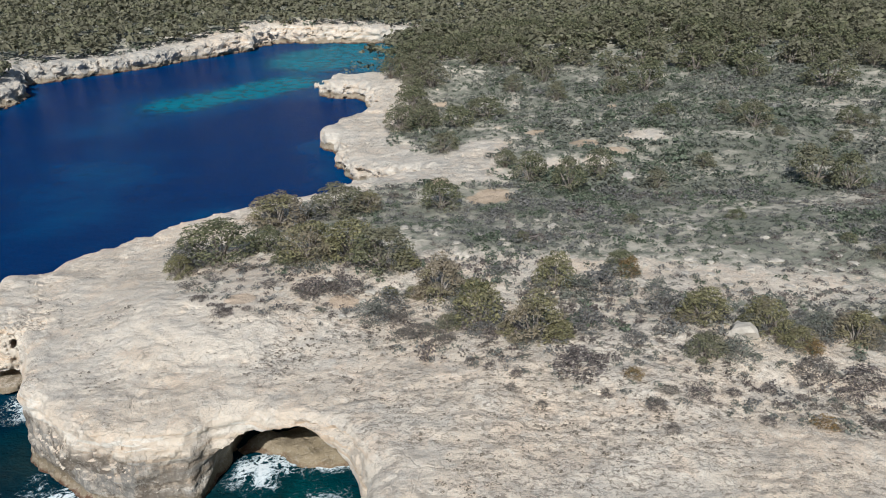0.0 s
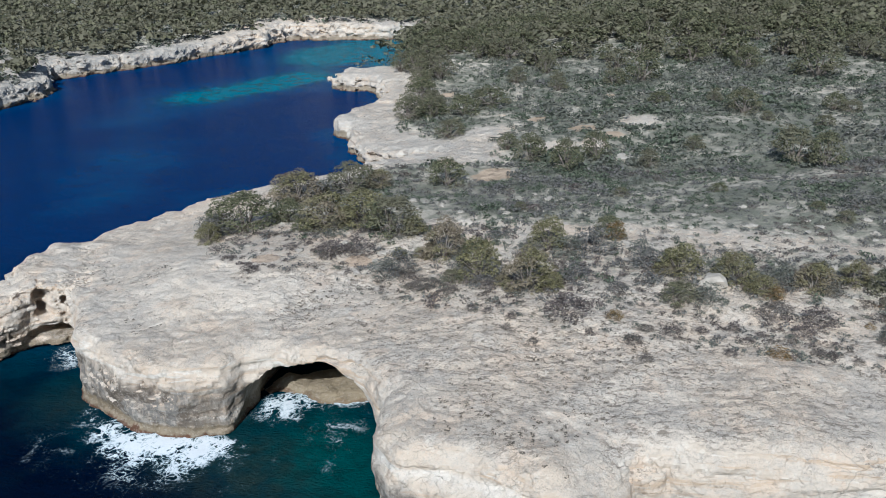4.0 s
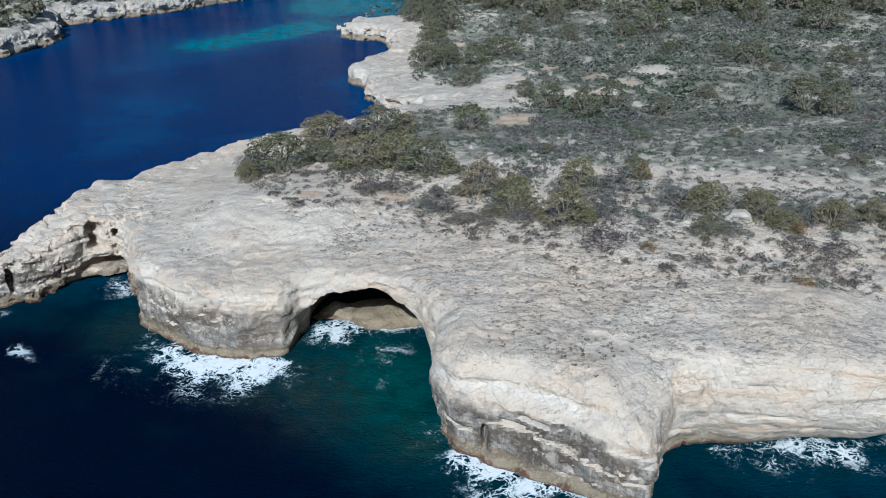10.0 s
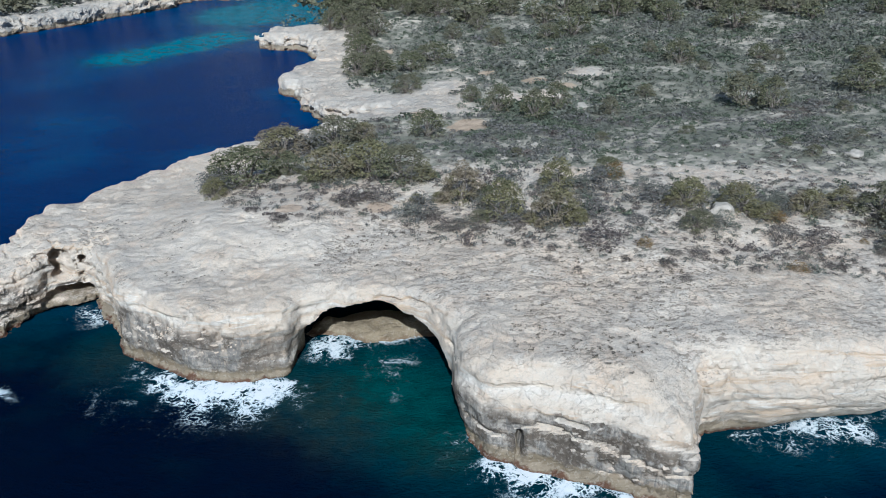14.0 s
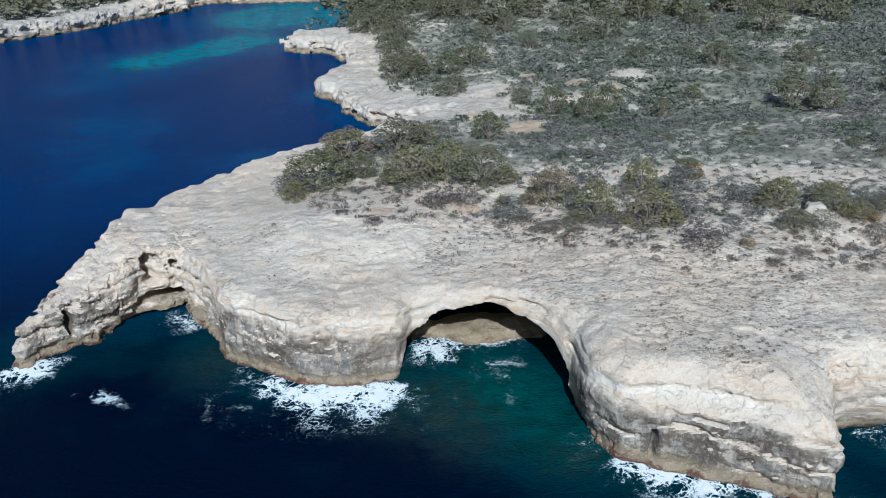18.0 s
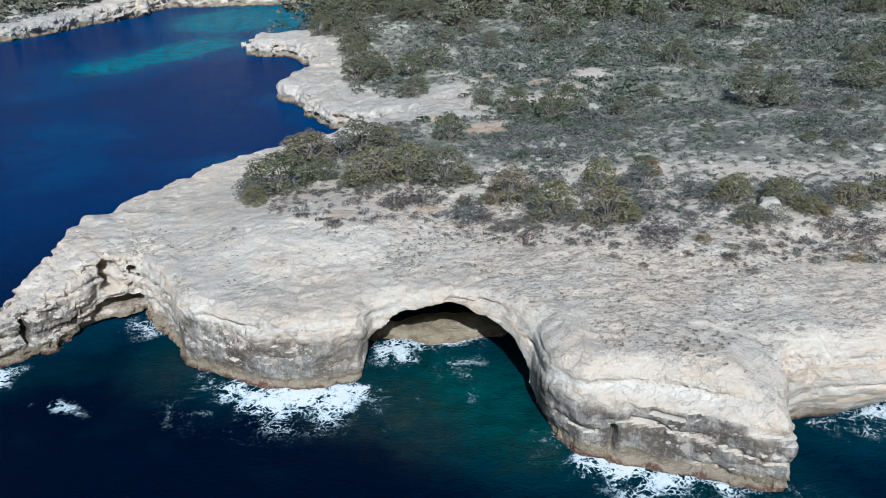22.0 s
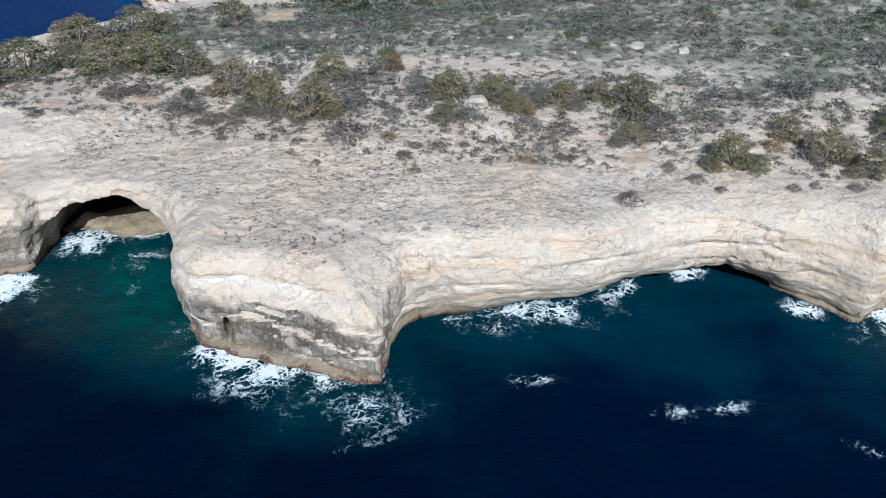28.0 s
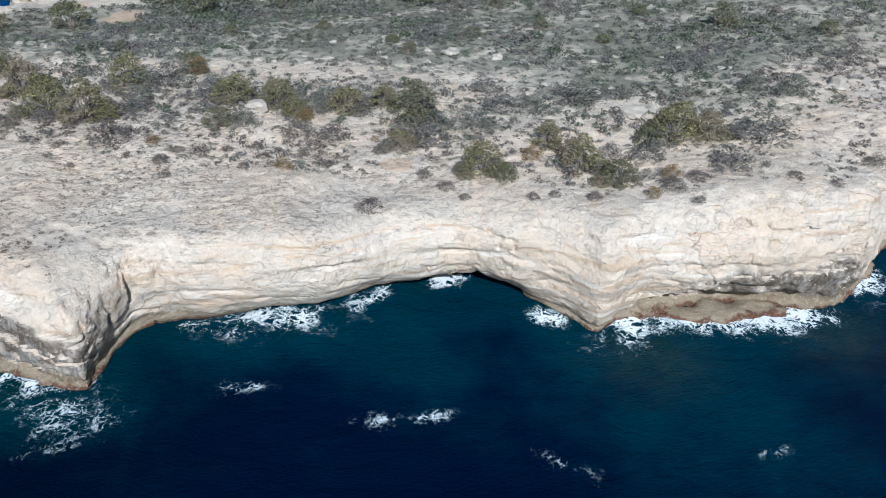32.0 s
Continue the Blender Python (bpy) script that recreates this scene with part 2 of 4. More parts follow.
def value_noise(x, y, z=None):
    """Smooth noise between -1 and 1 for arrays of places."""
    z = np.zeros_like(x) if z is None else z
    ix, iy, iz = np.floor(x).astype(np.int64), np.floor(y).astype(np.int64), np.floor(z).astype(np.int64)
    fx, fy, fz = x - ix, y - iy, z - iz
    fx, fy, fz = (f * f * (3 - 2 * f) for f in (fx, fy, fz))
    total = 0
    for dx in (0, 1):
        for dy in (0, 1):
            for dz in (0, 1):
                h = ((ix + dx) * 374761393 + (iy + dy) * 668265263 + (iz + dz) * 2147483647) & 0x7FFFFFFF
                h = ((h ^ (h >> 13)) * 1274126177) & 0x7FFFFFFF
                w = (fx if dx else 1 - fx) * (fy if dy else 1 - fy) * (fz if dz else 1 - fz)
                total = total + w * LATTICE[(h ^ (h >> 16)) & 4095]
    return 2 * total - 1


def fractal(x, y, z=None, octaves=3, gain=0.5):
    total, size = 0, 1.0
    for n in range(octaves):
        k = 2.03**n
        total = total + size * value_noise(x * k + 17.3 * n, y * k - 9.1 * n, None if z is None else z * k + 5.7 * n)
        size *= gain
    return total


# the waterline of the near coast, from the outcrop in the west to the far east
NEAR_COAST = ((-47.6, 83), (-46.5, 81.5), (-43.7, 83.8), (-39, 88.6), (-36.4, 92.3), (-32, 94.6), (-27.8, 90), (-24.2, 82.6), (-19.4, 79.2),
              (-15, 77.7), (-10.5, 76.6), (-6, 77.4), (-4.6, 79.6), (-1, 80.6), (4, 79.2), (9.2, 76.4), (12.2, 72.2), (13.4, 65.6), (15, 63.4), (18, 61.7), (23, 59.5), (27.5, 57.2),
              (31.2, 56.6), (31.9, 58.8), (32.3, 61.6), (33.6, 65.0), (36.2, 66.6), (39.6, 67.0), (45.4, 67.8), (51.3, 68.6), (57, 71.8), (63, 74.6), (70, 74.2), (75, 68),
              (77.5, 65.3), (79.6, 63.4), (84, 65.7), (93.5, 66.9), (100, 66.6), (106, 66.4), (112, 72), (119, 79), (150, 96), (420, 120))
FAR_COAST = ((420, 760), (-420, 760), (-420, 180), (-170, 186), (-140, 205), (-128, 217), (-122.5, 238), (-137, 264), (-127, 274), (-116, 286), (-104, 304),
             (-96, 316), (-88.4, 329), (-86.4, 346), (-54, 349), (-32, 352), (-20, 358), (-17, 345), (-28, 322), (-32.7, 308), (-36, 287), (-40, 252.6), (-35, 250.6), (-30, 249.2), (-24.5, 243.5),
             (-19.5, 224), (-22, 212), (-27.6, 201.5), (-24.4, 196.2), (-21.2, 197), (-20.8, 190), (-20.2, 183), (-16.2, 179.2), (-11.5, 173.3), (-6.3, 166.4), (1, 164.5), (3, 161), (-3, 157.5), (-9, 151), (-17, 144), (-25, 136.5), (-29.5, 131.8),
             (-34.5, 126.5), (-40.2, 120.5), (-42.6, 106), (-42.4, 101), (-45.2, 92.5))
LAND = np.array(NEAR_COAST + FAR_COAST, float)


def coast_distance(x, y, ring=LAND):
    """How far inside the coast a place lies; negative at sea."""
    best, inside = np.full(x.shape, 1e9), np.zeros(x.shape, bool)
    for (ax, ay), (bx, by) in zip(ring, np.roll(ring, -1, 0)):
        ex, ey = bx - ax, by - ay
        t = np.clip(((x - ax) * ex + (y - ay) * ey) / (ex * ex + ey * ey), 0, 1)
        best = np.minimum(best, (x - ax - t * ex) ** 2 + (y - ay - t * ey) ** 2)
        cross = (ay > y) != (by > y)
        inside ^= cross & (x < ex * (y - ay) / (ey if ey else 1e-9) + ax)
    return np.where(inside, 1, -1) * np.sqrt(best)


# heights of the ground: x, y, z
GROUND_HEIGHTS = np.array(((-9, 94, 10.9), (34, 80, 10.9), (48, 80, 10.8), (27, 87, 11), (43.6, 93, 11.8), (69, 114, 12), (-21, 83, 8.7), (-34, 92, 8.2),
                           (-8, 82.5, 8.8), (4, 80, 9.2), (57, 70.5, 10.3), (79, 76, 12), (85, 86, 13.6), (15, 113, 10.8), (13, 143, 8), (39, 158, 6.8), (62, 182, 9),
                           (-30, 131, 6.3), (-40, 120, 5.6), (-41, 101, 7.6), (-46, 86, 4.8), (-19, 184, 3.8), (114, 90, 15.8), (102, 67, 14.2), (25, 62, 10.2), (31, 58.5, 8.2), (36, 68, 10),
                           (150, 120, 17), (160, 200, 14), (0, 260, 7), (80, 300, 12), (-10, 372, 1.5), (-120, 330, 4.5), (-160, 260, 6), (-118, 300, 3), (-132, 245, 4.5), (-33, 250, 3.4), (-24, 205, 4.2)), float)


def ground_height(x, y):
    total = weight = 0
    for a, b, c in GROUND_HEIGHTS:
        w = 1 / ((x - a) ** 2 + (y - b) ** 2 + 12) ** 1.6
        total, weight = total + w * c, weight + w
    inland = np.clip((y - 200) / 300, 0, 1)
    return total / weight + 6 * inland + 0.35 * fractal(x / 9, y / 9)


def smooth_min(a, b, k):
    h = np.clip(0.5 + 0.5 * (b - a) / k, 0, 1)
    return b * (1 - h) + a * h - k * h * (1 - h)


def mound(x, y, cx, cy, r):
    return np.exp(-((x - cx) ** 2 + (y - cy) ** 2) / (r * r))


def beds(x, y, z):
    """Ledges, recesses and open cracks of the rock's beds, which dip a little."""
    warp = 1.3 * fractal(x / 24, y / 24, None, 2) + 0.3 * value_noise(x / 2.6, y / 2.6) + 0.12 * value_noise(x / 0.9, y / 0.9)
    up = (z + 0.03 * x + warp) / (1.55 + 0.35 * value_noise(x / 40, y / 40))
    layer = np.floor(up).astype(np.int64)
    part = up - layer
    a, b = LATTICE[(layer * 37) & 4095], LATTICE[((layer + 1) * 37) & 4095]
    setback = (a + np.clip((part - 0.93) * 14, 0, 1) * (b - a) - 0.5) * np.clip(0.35 + 0.8 * value_noise(x / 9, y / 9, z / 5), 0, 1)
    shown = np.clip(2.4 * value_noise(x / 7 + 31, y / 7, layer * 7.7) - 0.25, 0, 1)
    return 0.55 * setback - 1.2 * shown * np.clip((part - 0.62) / 0.3, 0, 1) * (part < 0.97)


def blocks(x, y, z, wide, high, seed):
    """Broken blocks between joints and beds: each stands proud or back, with gaps between some."""
    bend = 0.55 * fractal(x / 7 + seed, y / 7, z / 7, 2)
    up = z / high + 0.04 * x + 0.9 * bend + 0.6 * value_noise(x / 22, y / 22 + seed)
    layer = np.floor(up)
    a = (0.87 * x + 0.5 * y) / wide + bend + 7.31 * layer
    b = (0.87 * y - 0.5 * x) / wide - bend + 3.77 * layer
    ca, cb = np.floor(a), np.floor(b)
    h = (ca.astype(np.int64) * 73856093 + cb.astype(np.int64) * 19349663 + layer.astype(np.int64) * 83492791 + seed) & 0x7FFFFFFF
    h = ((h ^ (h >> 13)) * 1274126177) & 0x7FFFFFFF
    proud = LATTICE[(h ^ (h >> 16)) & 4095] - 0.5
    edge = np.minimum(np.minimum(a - ca, ca + 1 - a) * wide, np.minimum(b - cb, cb + 1 - b) * wide)
    edge = np.minimum(edge, (up - layer) * high)
    gap = np.clip(1 - edge / 0.17, 0, 1) * np.clip(value_noise(x / 5 - seed, y / 5, z / 4) * 2.2 + 0.1, 0, 1)
    return proud, gap


def plates(x, y, z):
    """Broken plates and blocks with sharp steps."""
    q = fractal(x / 3.0, y / 3.0, z / 1.5, 3, 0.6) * 3.0
    return (np.floor(q) + np.clip((q - np.floor(q) - 0.85) * 6.6, 0, 1)) / 3.0


# hollows cut into the rock: place, half sizes, turn
CAVES = ((4.2, 84.0, -1.0, 9.7, 17.0, 8.6, 0), (-33.4, 94.4, 2.1, 4.6, 4.2, 0.85, 42), (-34.6, 93.2, -0.3, 5, 1.4, 0.75, 42), (68, 76.5, -0.5, 9.0, 8, 4.6, 0),
         (94, 65.4, 1.2, 10.5, 2.6, 2.3, 0), (17.3, 63.4, 3.2, 0.42, 5.0, 2.3, 6), (-35.0, 93.2, 6.7, 0.95, 4.2, 1.1, 42),
         (-35.1, 93.1, 4.7, 0.95, 4.2, 0.75, 42), (-42.9, 85.9, 2.6, 0.5, 3.0, 1.6, 42), (-31.7, 96.2, 6.0, 2.4, 2.6, 0.42, 42), (96.3, 62.6, 9.6, 0.7, 1.6, 0.5, 0),
         (33.2, 61.4, 3.6, 0.35, 1.3, 3.4, 68), (34.6, 64.2, 5.4, 0.5, 1.5, 1.8, 62), (21.5, 60.4, 5.6, 1.6, 1.1, 0.22, -24))


# beds that stand out: middle, reach, level, how far
BENCHES = ((52, 70, 20, 7.2, 0.9), (58, 73, 18, 5.2, 0.6), (22, 63, 11, 8.0, 0.8), (23, 62, 10, 6.0, 0.7), (-13, 79, 11, 7.2, 0.6), (88, 70, 14, 10.4, 0.4))


def bench(x, y, z, cx, cy, r, level):
    """How strongly a bench shows, and how far a place lies above it."""
    shape = np.clip(1.5 * mound(x, y, cx, cy, r) - 0.25, 0, 1) * np.clip(0.8 + 1.2 * value_noise(x / 6 + level, y / 6), 0, 1)
    return shape, z - level - 0.7 * fractal(x / 12 + level, y / 12, None, 2, 0.35) - 0.12 * value_noise(x / 1.1, y / 1.1)


def rock(gx, gy, gz):
    """Positive inside the limestone of the near coast, on a grid."""
    x, y, z = np.meshgrid(gx, gy, gz, indexing="ij")
    d = coast_distance(x[:, :, 0], y[:, :, 0])[:, :, None]
    d = d + np.where(y[:, :, :1] > 142, 1.6, 0.5) * fractal(x[:, :, :1] / 7, y[:, :, :1] / 7, None, 3, 0.6)
    top = ground_height(x[:, :, 0], y[:, :, 0])[:, :, None]
    x2, y2 = x[:, :, :1], y[:, :, :1]
    # how far the face leans out over its foot
    lean = 0.5 + 0.8 * (y2 > 145) * value_noise(x2 / 9, y2 / 9) + 3.6 * mound(x2, y2, 50, 67, 12) + 6.0 * mound(x2, y2, 66, 70, 9) + 3.0 * mound(x2, y2, 94, 66, 14) + 1.0 * mound(x2, y2, -12, 77, 9) + 0.5 * mound(x2, y2, 34, 62, 4) + 1.3 * mound(x2, y2, 13, 67, 5) + 0.8 * mound(x2, y2, -33.5, 94, 5)
    rel = np.clip(z / np.maximum(top, 3), -0.2, 1.2)
    bulge = lean * np.clip(np.sin(np.clip(rel, 0, 1) * 2.5), 0, 1) ** 0.8 - 0.25 + 0.7 * (1 - 1.6 * mound(x2, y2, 50, 68, 16)) * np.exp(-((z - 0.1) / 0.5) ** 2)
    bulge = bulge - (0.8 * mound(x2, y2, 24, 60, 11) + 0.4 * mound(x2, y2, 92, 64, 14)) * np.clip(z - 0.62 * top, 0, 9)
    far = np.clip((y2 - 142) / 8, 0, 1)
    f = smooth_min((d + bulge) * (1 - 0.3 * far), top - z, np.where(y2 < 100, 2.0, 0.6) + 1.8 * far)
    near = np.abs(f) < 2.5
    xs, ys, zs = x[near], y[near], z[near]
    steep = np.clip((np.broadcast_to(top, f.shape)[near] - zs) / 2.0, 0.0, 1)
    karst = 0.5 - np.abs(value_noise(xs / 1.9, ys / 1.3, zs / 1.5))
    wild = 1 + 1.5 * np.clip((-27 - xs) / 6, 0, 1) + 0.7 * mound(xs, ys, -14, 79, 12) + 1.0 * np.clip((ys - 145) / 8, 0, 1) * np.clip((-27 - xs) / -6, 0, 1)
    bend = 0.8 * value_noise(xs / 4, ys / 4, zs / 3)
    joints = np.minimum(np.abs(value_noise(xs / 3.4 + bend, ys / 3.4 - bend, zs / 16.0)), 1.4 * np.abs(value_noise(xs / 1.7 - bend, ys / 1.7, zs / 9.0 + 40)))
    cleft = np.clip(value_noise(xs / 6, ys / 6, zs / 6 + 9) + 0.05, 0, 1)
    f[near] += (0.2 * fractal(xs / 6, ys / 6, zs / 5, 3, 0.5) + (0.10 + 0.08 * steep) * wild * (1 - 0.5 * mound(xs, ys, 50, 67, 13)) * plates(xs, ys, zs) + (0.12 + 0.5 * steep) * (1 - 0.55 * mound(xs, ys, 55, 70, 22) - 0.5 * mound(xs, ys, 96, 67, 15)) * beds(xs, ys, zs)
                + (0.17 - 0.1 * steep) * karst - (0.2 + 0.5 * steep) * wild * cleft * np.clip(1 - joints / 0.07, 0, 1) + 0.10 * value_noise(xs / 0.75, ys / 0.75, zs / 0.65))
    # benches where one bed stands proud of the next, with an open joint above
    step = np.zeros_like(xs)
    for cx, cy, r, level, out in BENCHES:
        pick = (np.abs(xs - cx) < 1.3 * r) & (np.abs(ys - cy) < 1.3 * r) & (np.abs(zs - level) < 3.2)
        bx, by = xs[pick], ys[pick]
        shape, rise = bench(bx, by, zs[pick], cx, cy, r, level)
        step[pick] += shape * (-out * np.clip(0.5 - rise / 0.16, 0, 1) * np.clip((rise + 2.6) / 2.0, 0, 1) - 0.5 * np.clip(1 - np.abs(rise + 0.3) / 0.24, 0, 1) * np.clip(0.4 + 2 * value_noise(bx / 3, by / 3 + level), 0, 1))
    f[near] += step
    calm = 1 - 0.6 * mound(xs, ys, 50, 67, 13)
    shown = calm * np.clip(0.5 + 1.3 * value_noise(xs / 8 + 3, ys / 8, zs / 7), 0.15, 1.2) * steep
    proud, gap = blocks(xs, ys, zs, 3.1, 1.35, 11)
    f[near] += shown * wild * (0.34 * proud - 0.5 * gap)
    proud, gap = blocks(xs, ys, zs, 1.9, 0.8, 53)
    f[near] += np.clip(wild - 1, 0, 1.3) * (0.25 + 0.75 * steep) * (0.55 * proud - 0.7 * gap)
    proud, gap = blocks(xs, ys, zs, 1.3, 0.62, 29)
    f[near] += (0.1 + 0.9 * shown) * wild * (0.12 * proud - 0.2 * gap)
    for cx, cy, cz, rx, ry, rz, turn in CAVES:
        c, s = math.cos(radians(turn)), math.sin(radians(turn))
        box = (np.abs(gx - cx) < 1.5 * max(rx, ry) + 1)[:, None, None] & (np.abs(gy - cy) < 1.5 * max(rx, ry) + 1)[None, :, None] & np.ones(len(gz), bool)
        xs, ys, zs = x[box], y[box], z[box]
        u, v, w = ((xs - cx) * c + (ys - cy) * s) / rx, ((ys - cy) * c - (xs - cx) * s) / ry, (zs - cz) / rz
        power = 2.6 if rx > 9.1 and rz > 5 else 2.0
        r = (np.abs(u) ** power + np.abs(v) ** power + np.abs(w) ** power) ** (1 / power)
        f[box] = np.minimum(f[box], (r - 1) * min(rx, ry, rz) + min(0.5, 0.4 * min(rx, ry, rz)) * fractal(xs / 3, ys / 3, zs / 2, 2))
    # low shelves at the foot: the back of the great cave and the recess in the east
    for cx, cy, cz, rx, ry, rz in ((3.5, 87.6, -0.5, 8.5, 3.4, 1.75), (93, 66.2, -0.7, 9.5, 2.2, 1.3)):
        box = (np.abs(gx - cx) < rx + 1)[:, None, None] & (np.abs(gy - cy) < ry + 1)[None, :, None] & np.ones(len(gz), bool)
        xs, ys, zs = x[box], y[box], z[box]
        r = np.sqrt(((xs - cx) / rx) ** 2 + ((ys - cy) / ry) ** 2 + ((zs - cz) / rz) ** 2)
        f[box] = np.maximum(f[box], (1 - r) * min(ry, rz) + 0.5 * fractal(xs / 2.5, ys / 2.5, zs / 1.5, 3))
    return f


def surface(f, origin, step):
    """The skin of f = 0 on a grid, as corners and four-cornered faces."""
    inside = f > 0
    count = sum(inside[a:a - 1 or None, b:b - 1 or None, c:c - 1 or None].astype(np.int8) for a in (0, 1) for b in (0, 1) for c in (0, 1))
    cells = np.argwhere((count > 0) & (count < 8))
    number = np.full(count.shape, -1, np.int64)
    number[tuple(cells.T)] = np.arange(len(cells))
    total, hits = np.zeros((len(cells), 3)), np.zeros(len(cells))
    for axis in range(3):
        for p in (0, 1):
            for q in (0, 1):
                a = np.zeros(3, int)
                a[[n for n in range(3) if n != axis]] = p, q
                b = a.copy()
                b[axis] = 1
                fa, fb = f[tuple((cells + a).T)], f[tuple((cells + b).T)]
                cut = (fa > 0) != (fb > 0)
                t = np.where(cut, fa / np.where(cut, fa - fb, 1), 0)
                total += cut[:, None] * (a + t[:, None] * (b - a))
                hits += cut
    verts = np.array(origin) + step * (cells + total / hits[:, None])
    faces = []
    for axis in range(3):
        o1, o2 = [n for n in range(3) if n != axis]
        lo, hi = [slice(None)] * 3, [slice(None)] * 3
        lo[axis], hi[axis] = slice(0, -1), slice(1, None)
        a, b = inside[tuple(lo)], inside[tuple(hi)]
        at = np.argwhere(a != b)
        at = at[(at[:, o1] > 0) & (at[:, o2] > 0) & (at[:, o1] < f.shape[o1] - 1) & (at[:, o2] < f.shape[o2] - 1)]
        quad = []
        for d1, d2 in ((1, 1), (0, 1), (0, 0), (1, 0)):
            c = at.copy()
            c[:, o1] -= d1
            c[:, o2] -= d2
            quad.append(number[tuple(c.T)])
        quad = np.stack(quad, 1)
        flip = a[tuple(at.T)] ^ (axis == 1)
        quad[~flip] = quad[~flip][:, ::-1]
        faces.append(quad)
    return verts, np.concatenate(faces)


def mesh_from(name, verts, faces, material, smooth=True):
    me = bpy.data.meshes.new(name)
    me.from_pydata(verts.tolist() if isinstance(verts, np.ndarray) else verts, [], faces.tolist() if isinstance(faces, np.ndarray) else faces)
    if smooth:
        me.polygons.foreach_set("use_smooth", [True] * len(me.polygons))
    me.materials.append(material)
    me.update()
    return me


def rock_skin(x0, x1, y0, y1, step, highest=18.2):
    gx, gy, gz = (np.arange(a, b, step).astype(np.float32) for a, b in ((x0, x1), (y0, y1), (-1.2, highest)))
    corners, quads = surface(rock(gx, gy, gz), (gx[0], gy[0], gz[0]), step)
    quads = quads[corners[:, 2][quads].max(1) > -1.0]
    # keep the largest connected body, without loose crumbs
    label = np.arange(len(corners))
    while True:
        before = label.copy()
        np.minimum.at(label, quads.ravel(), np.repeat(label[quads].min(1), 4))
        label = label[label]
        if (label == before).all():
            break
    quads = quads[label[quads[:, 0]] == np.bincount(label[quads[:, 0]]).argmax()]
    used, quads = np.unique(quads, return_inverse=True)
    return corners[used], quads.reshape(-1, 4)


def scrub_line(x):
    """How far north of the front cliffs the scrub begins."""
    return np.interp(x, (-60, -22, -16, -8, 0, 20, 35, 50, 60, 80, 105, 120, 160), (136, 128, 101, 97, 95.5, 88, 83, 81, 77, 72, 70, 82, 100))


def scrub_cover(x, y):
    """0 on bare rock, 1 in closed scrub."""
    d = coast_distance(x, y)
    grown = np.clip((y - scrub_line(x) - 3) / 26, 0, 1) * np.clip((d - 4 - 7 * (y > 150) - 3 * value_noise(x / 8, y / 8)) / 6, 0, 1)
    stony = 0.62 * mound(x, (y - 114 + 0.15 * x) * 10, 45, 0, 55) + 0.25 * mound(x, y, 25, 165, 16)
    return np.clip(grown * (0.98 + 0.35 * value_noise(x / 14, y / 14)) - stony, 0, 1)


EARTH = ((16, 143.5, 4.4), (-3, 219, 3), (31, 179, 3.4), (37, 174, 2.6), (21.5, 188, 2.6), (6.5, 150.5, 2.4), (37.5, 209, 1.6), (3, 100, 2), (-8, 98.5, 2), (60, 80, 2))


BARE_ROCK = ((42, 181.5, 4.2), (12, 177, 4.5), (88, 89.5, 3.2), (33, 168, 2.5), (26, 164, 3))


def open_ground(x, y):
    """True where earth or bare rock shows between the shrubs."""
    return sum(mound(x, y, *spot) for spot in EARTH + BARE_ROCK) > 0.5 + 0.3 * value_noise(x / 2, y / 2)


# faces that spray and rain have greyed
WEATHERED = ((-15, 77, 10), (-24, 82, 5), (20, 61, 8), (29, 57, 5), (-42, 86, 7), (97, 65, 6), (105, 67, 4), (13, 66, 5))


def soil_layers(me):
    at = np.empty(len(me.vertices) * 3)
    me.vertices.foreach_get("co", at)
    x, y, z = at[0::3], at[1::3], at[2::3]
    bench_pale = sum(shape * np.clip(1.4 - np.abs(rise + 0.55) / 0.4, 0, 1) for shape, rise in (bench(x, y, z, *row[:4]) for row in BENCHES))
    for name, values in (("bench_pale", bench_pale), ("scrub", scrub_cover(x, y) * np.clip(1 - 1.3 * sum(mound(x, y, *spot) for spot in BARE_ROCK), 0, 1)), ("earth", sum(mound(x, y, *spot) for spot in EARTH)), ("cave_tan", mound(x, y, 3.5, 88, 7)), ("grey", np.clip((-55 - x) / 20, 0, 1) * np.clip((330 - y) / 40, 0, 1) + 0.4 * (y > 150) * (x > -50) * (x < 14)), ("pitted", mound(x, y, 24, 80, 15) + 0.7 * mound(x, y, 45, 78, 12) + 0.5 * mound(x, y, 4, 90, 10)), ("weathered", np.clip(sum(1.3 * mound(x, y, *spot) for spot in WEATHERED), 0, 1))):
        me.attributes.new(name, "FLOAT", "POINT").data.foreach_set("value", np.asarray(values, np.float32))


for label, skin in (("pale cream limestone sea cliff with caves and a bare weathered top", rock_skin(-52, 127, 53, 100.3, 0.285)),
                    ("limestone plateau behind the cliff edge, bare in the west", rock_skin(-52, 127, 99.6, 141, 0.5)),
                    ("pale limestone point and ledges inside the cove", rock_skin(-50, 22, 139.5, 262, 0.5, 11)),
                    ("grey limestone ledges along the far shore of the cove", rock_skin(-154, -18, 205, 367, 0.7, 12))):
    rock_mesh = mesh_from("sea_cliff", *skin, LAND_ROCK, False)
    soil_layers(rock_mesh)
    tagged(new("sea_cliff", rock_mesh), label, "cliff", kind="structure")


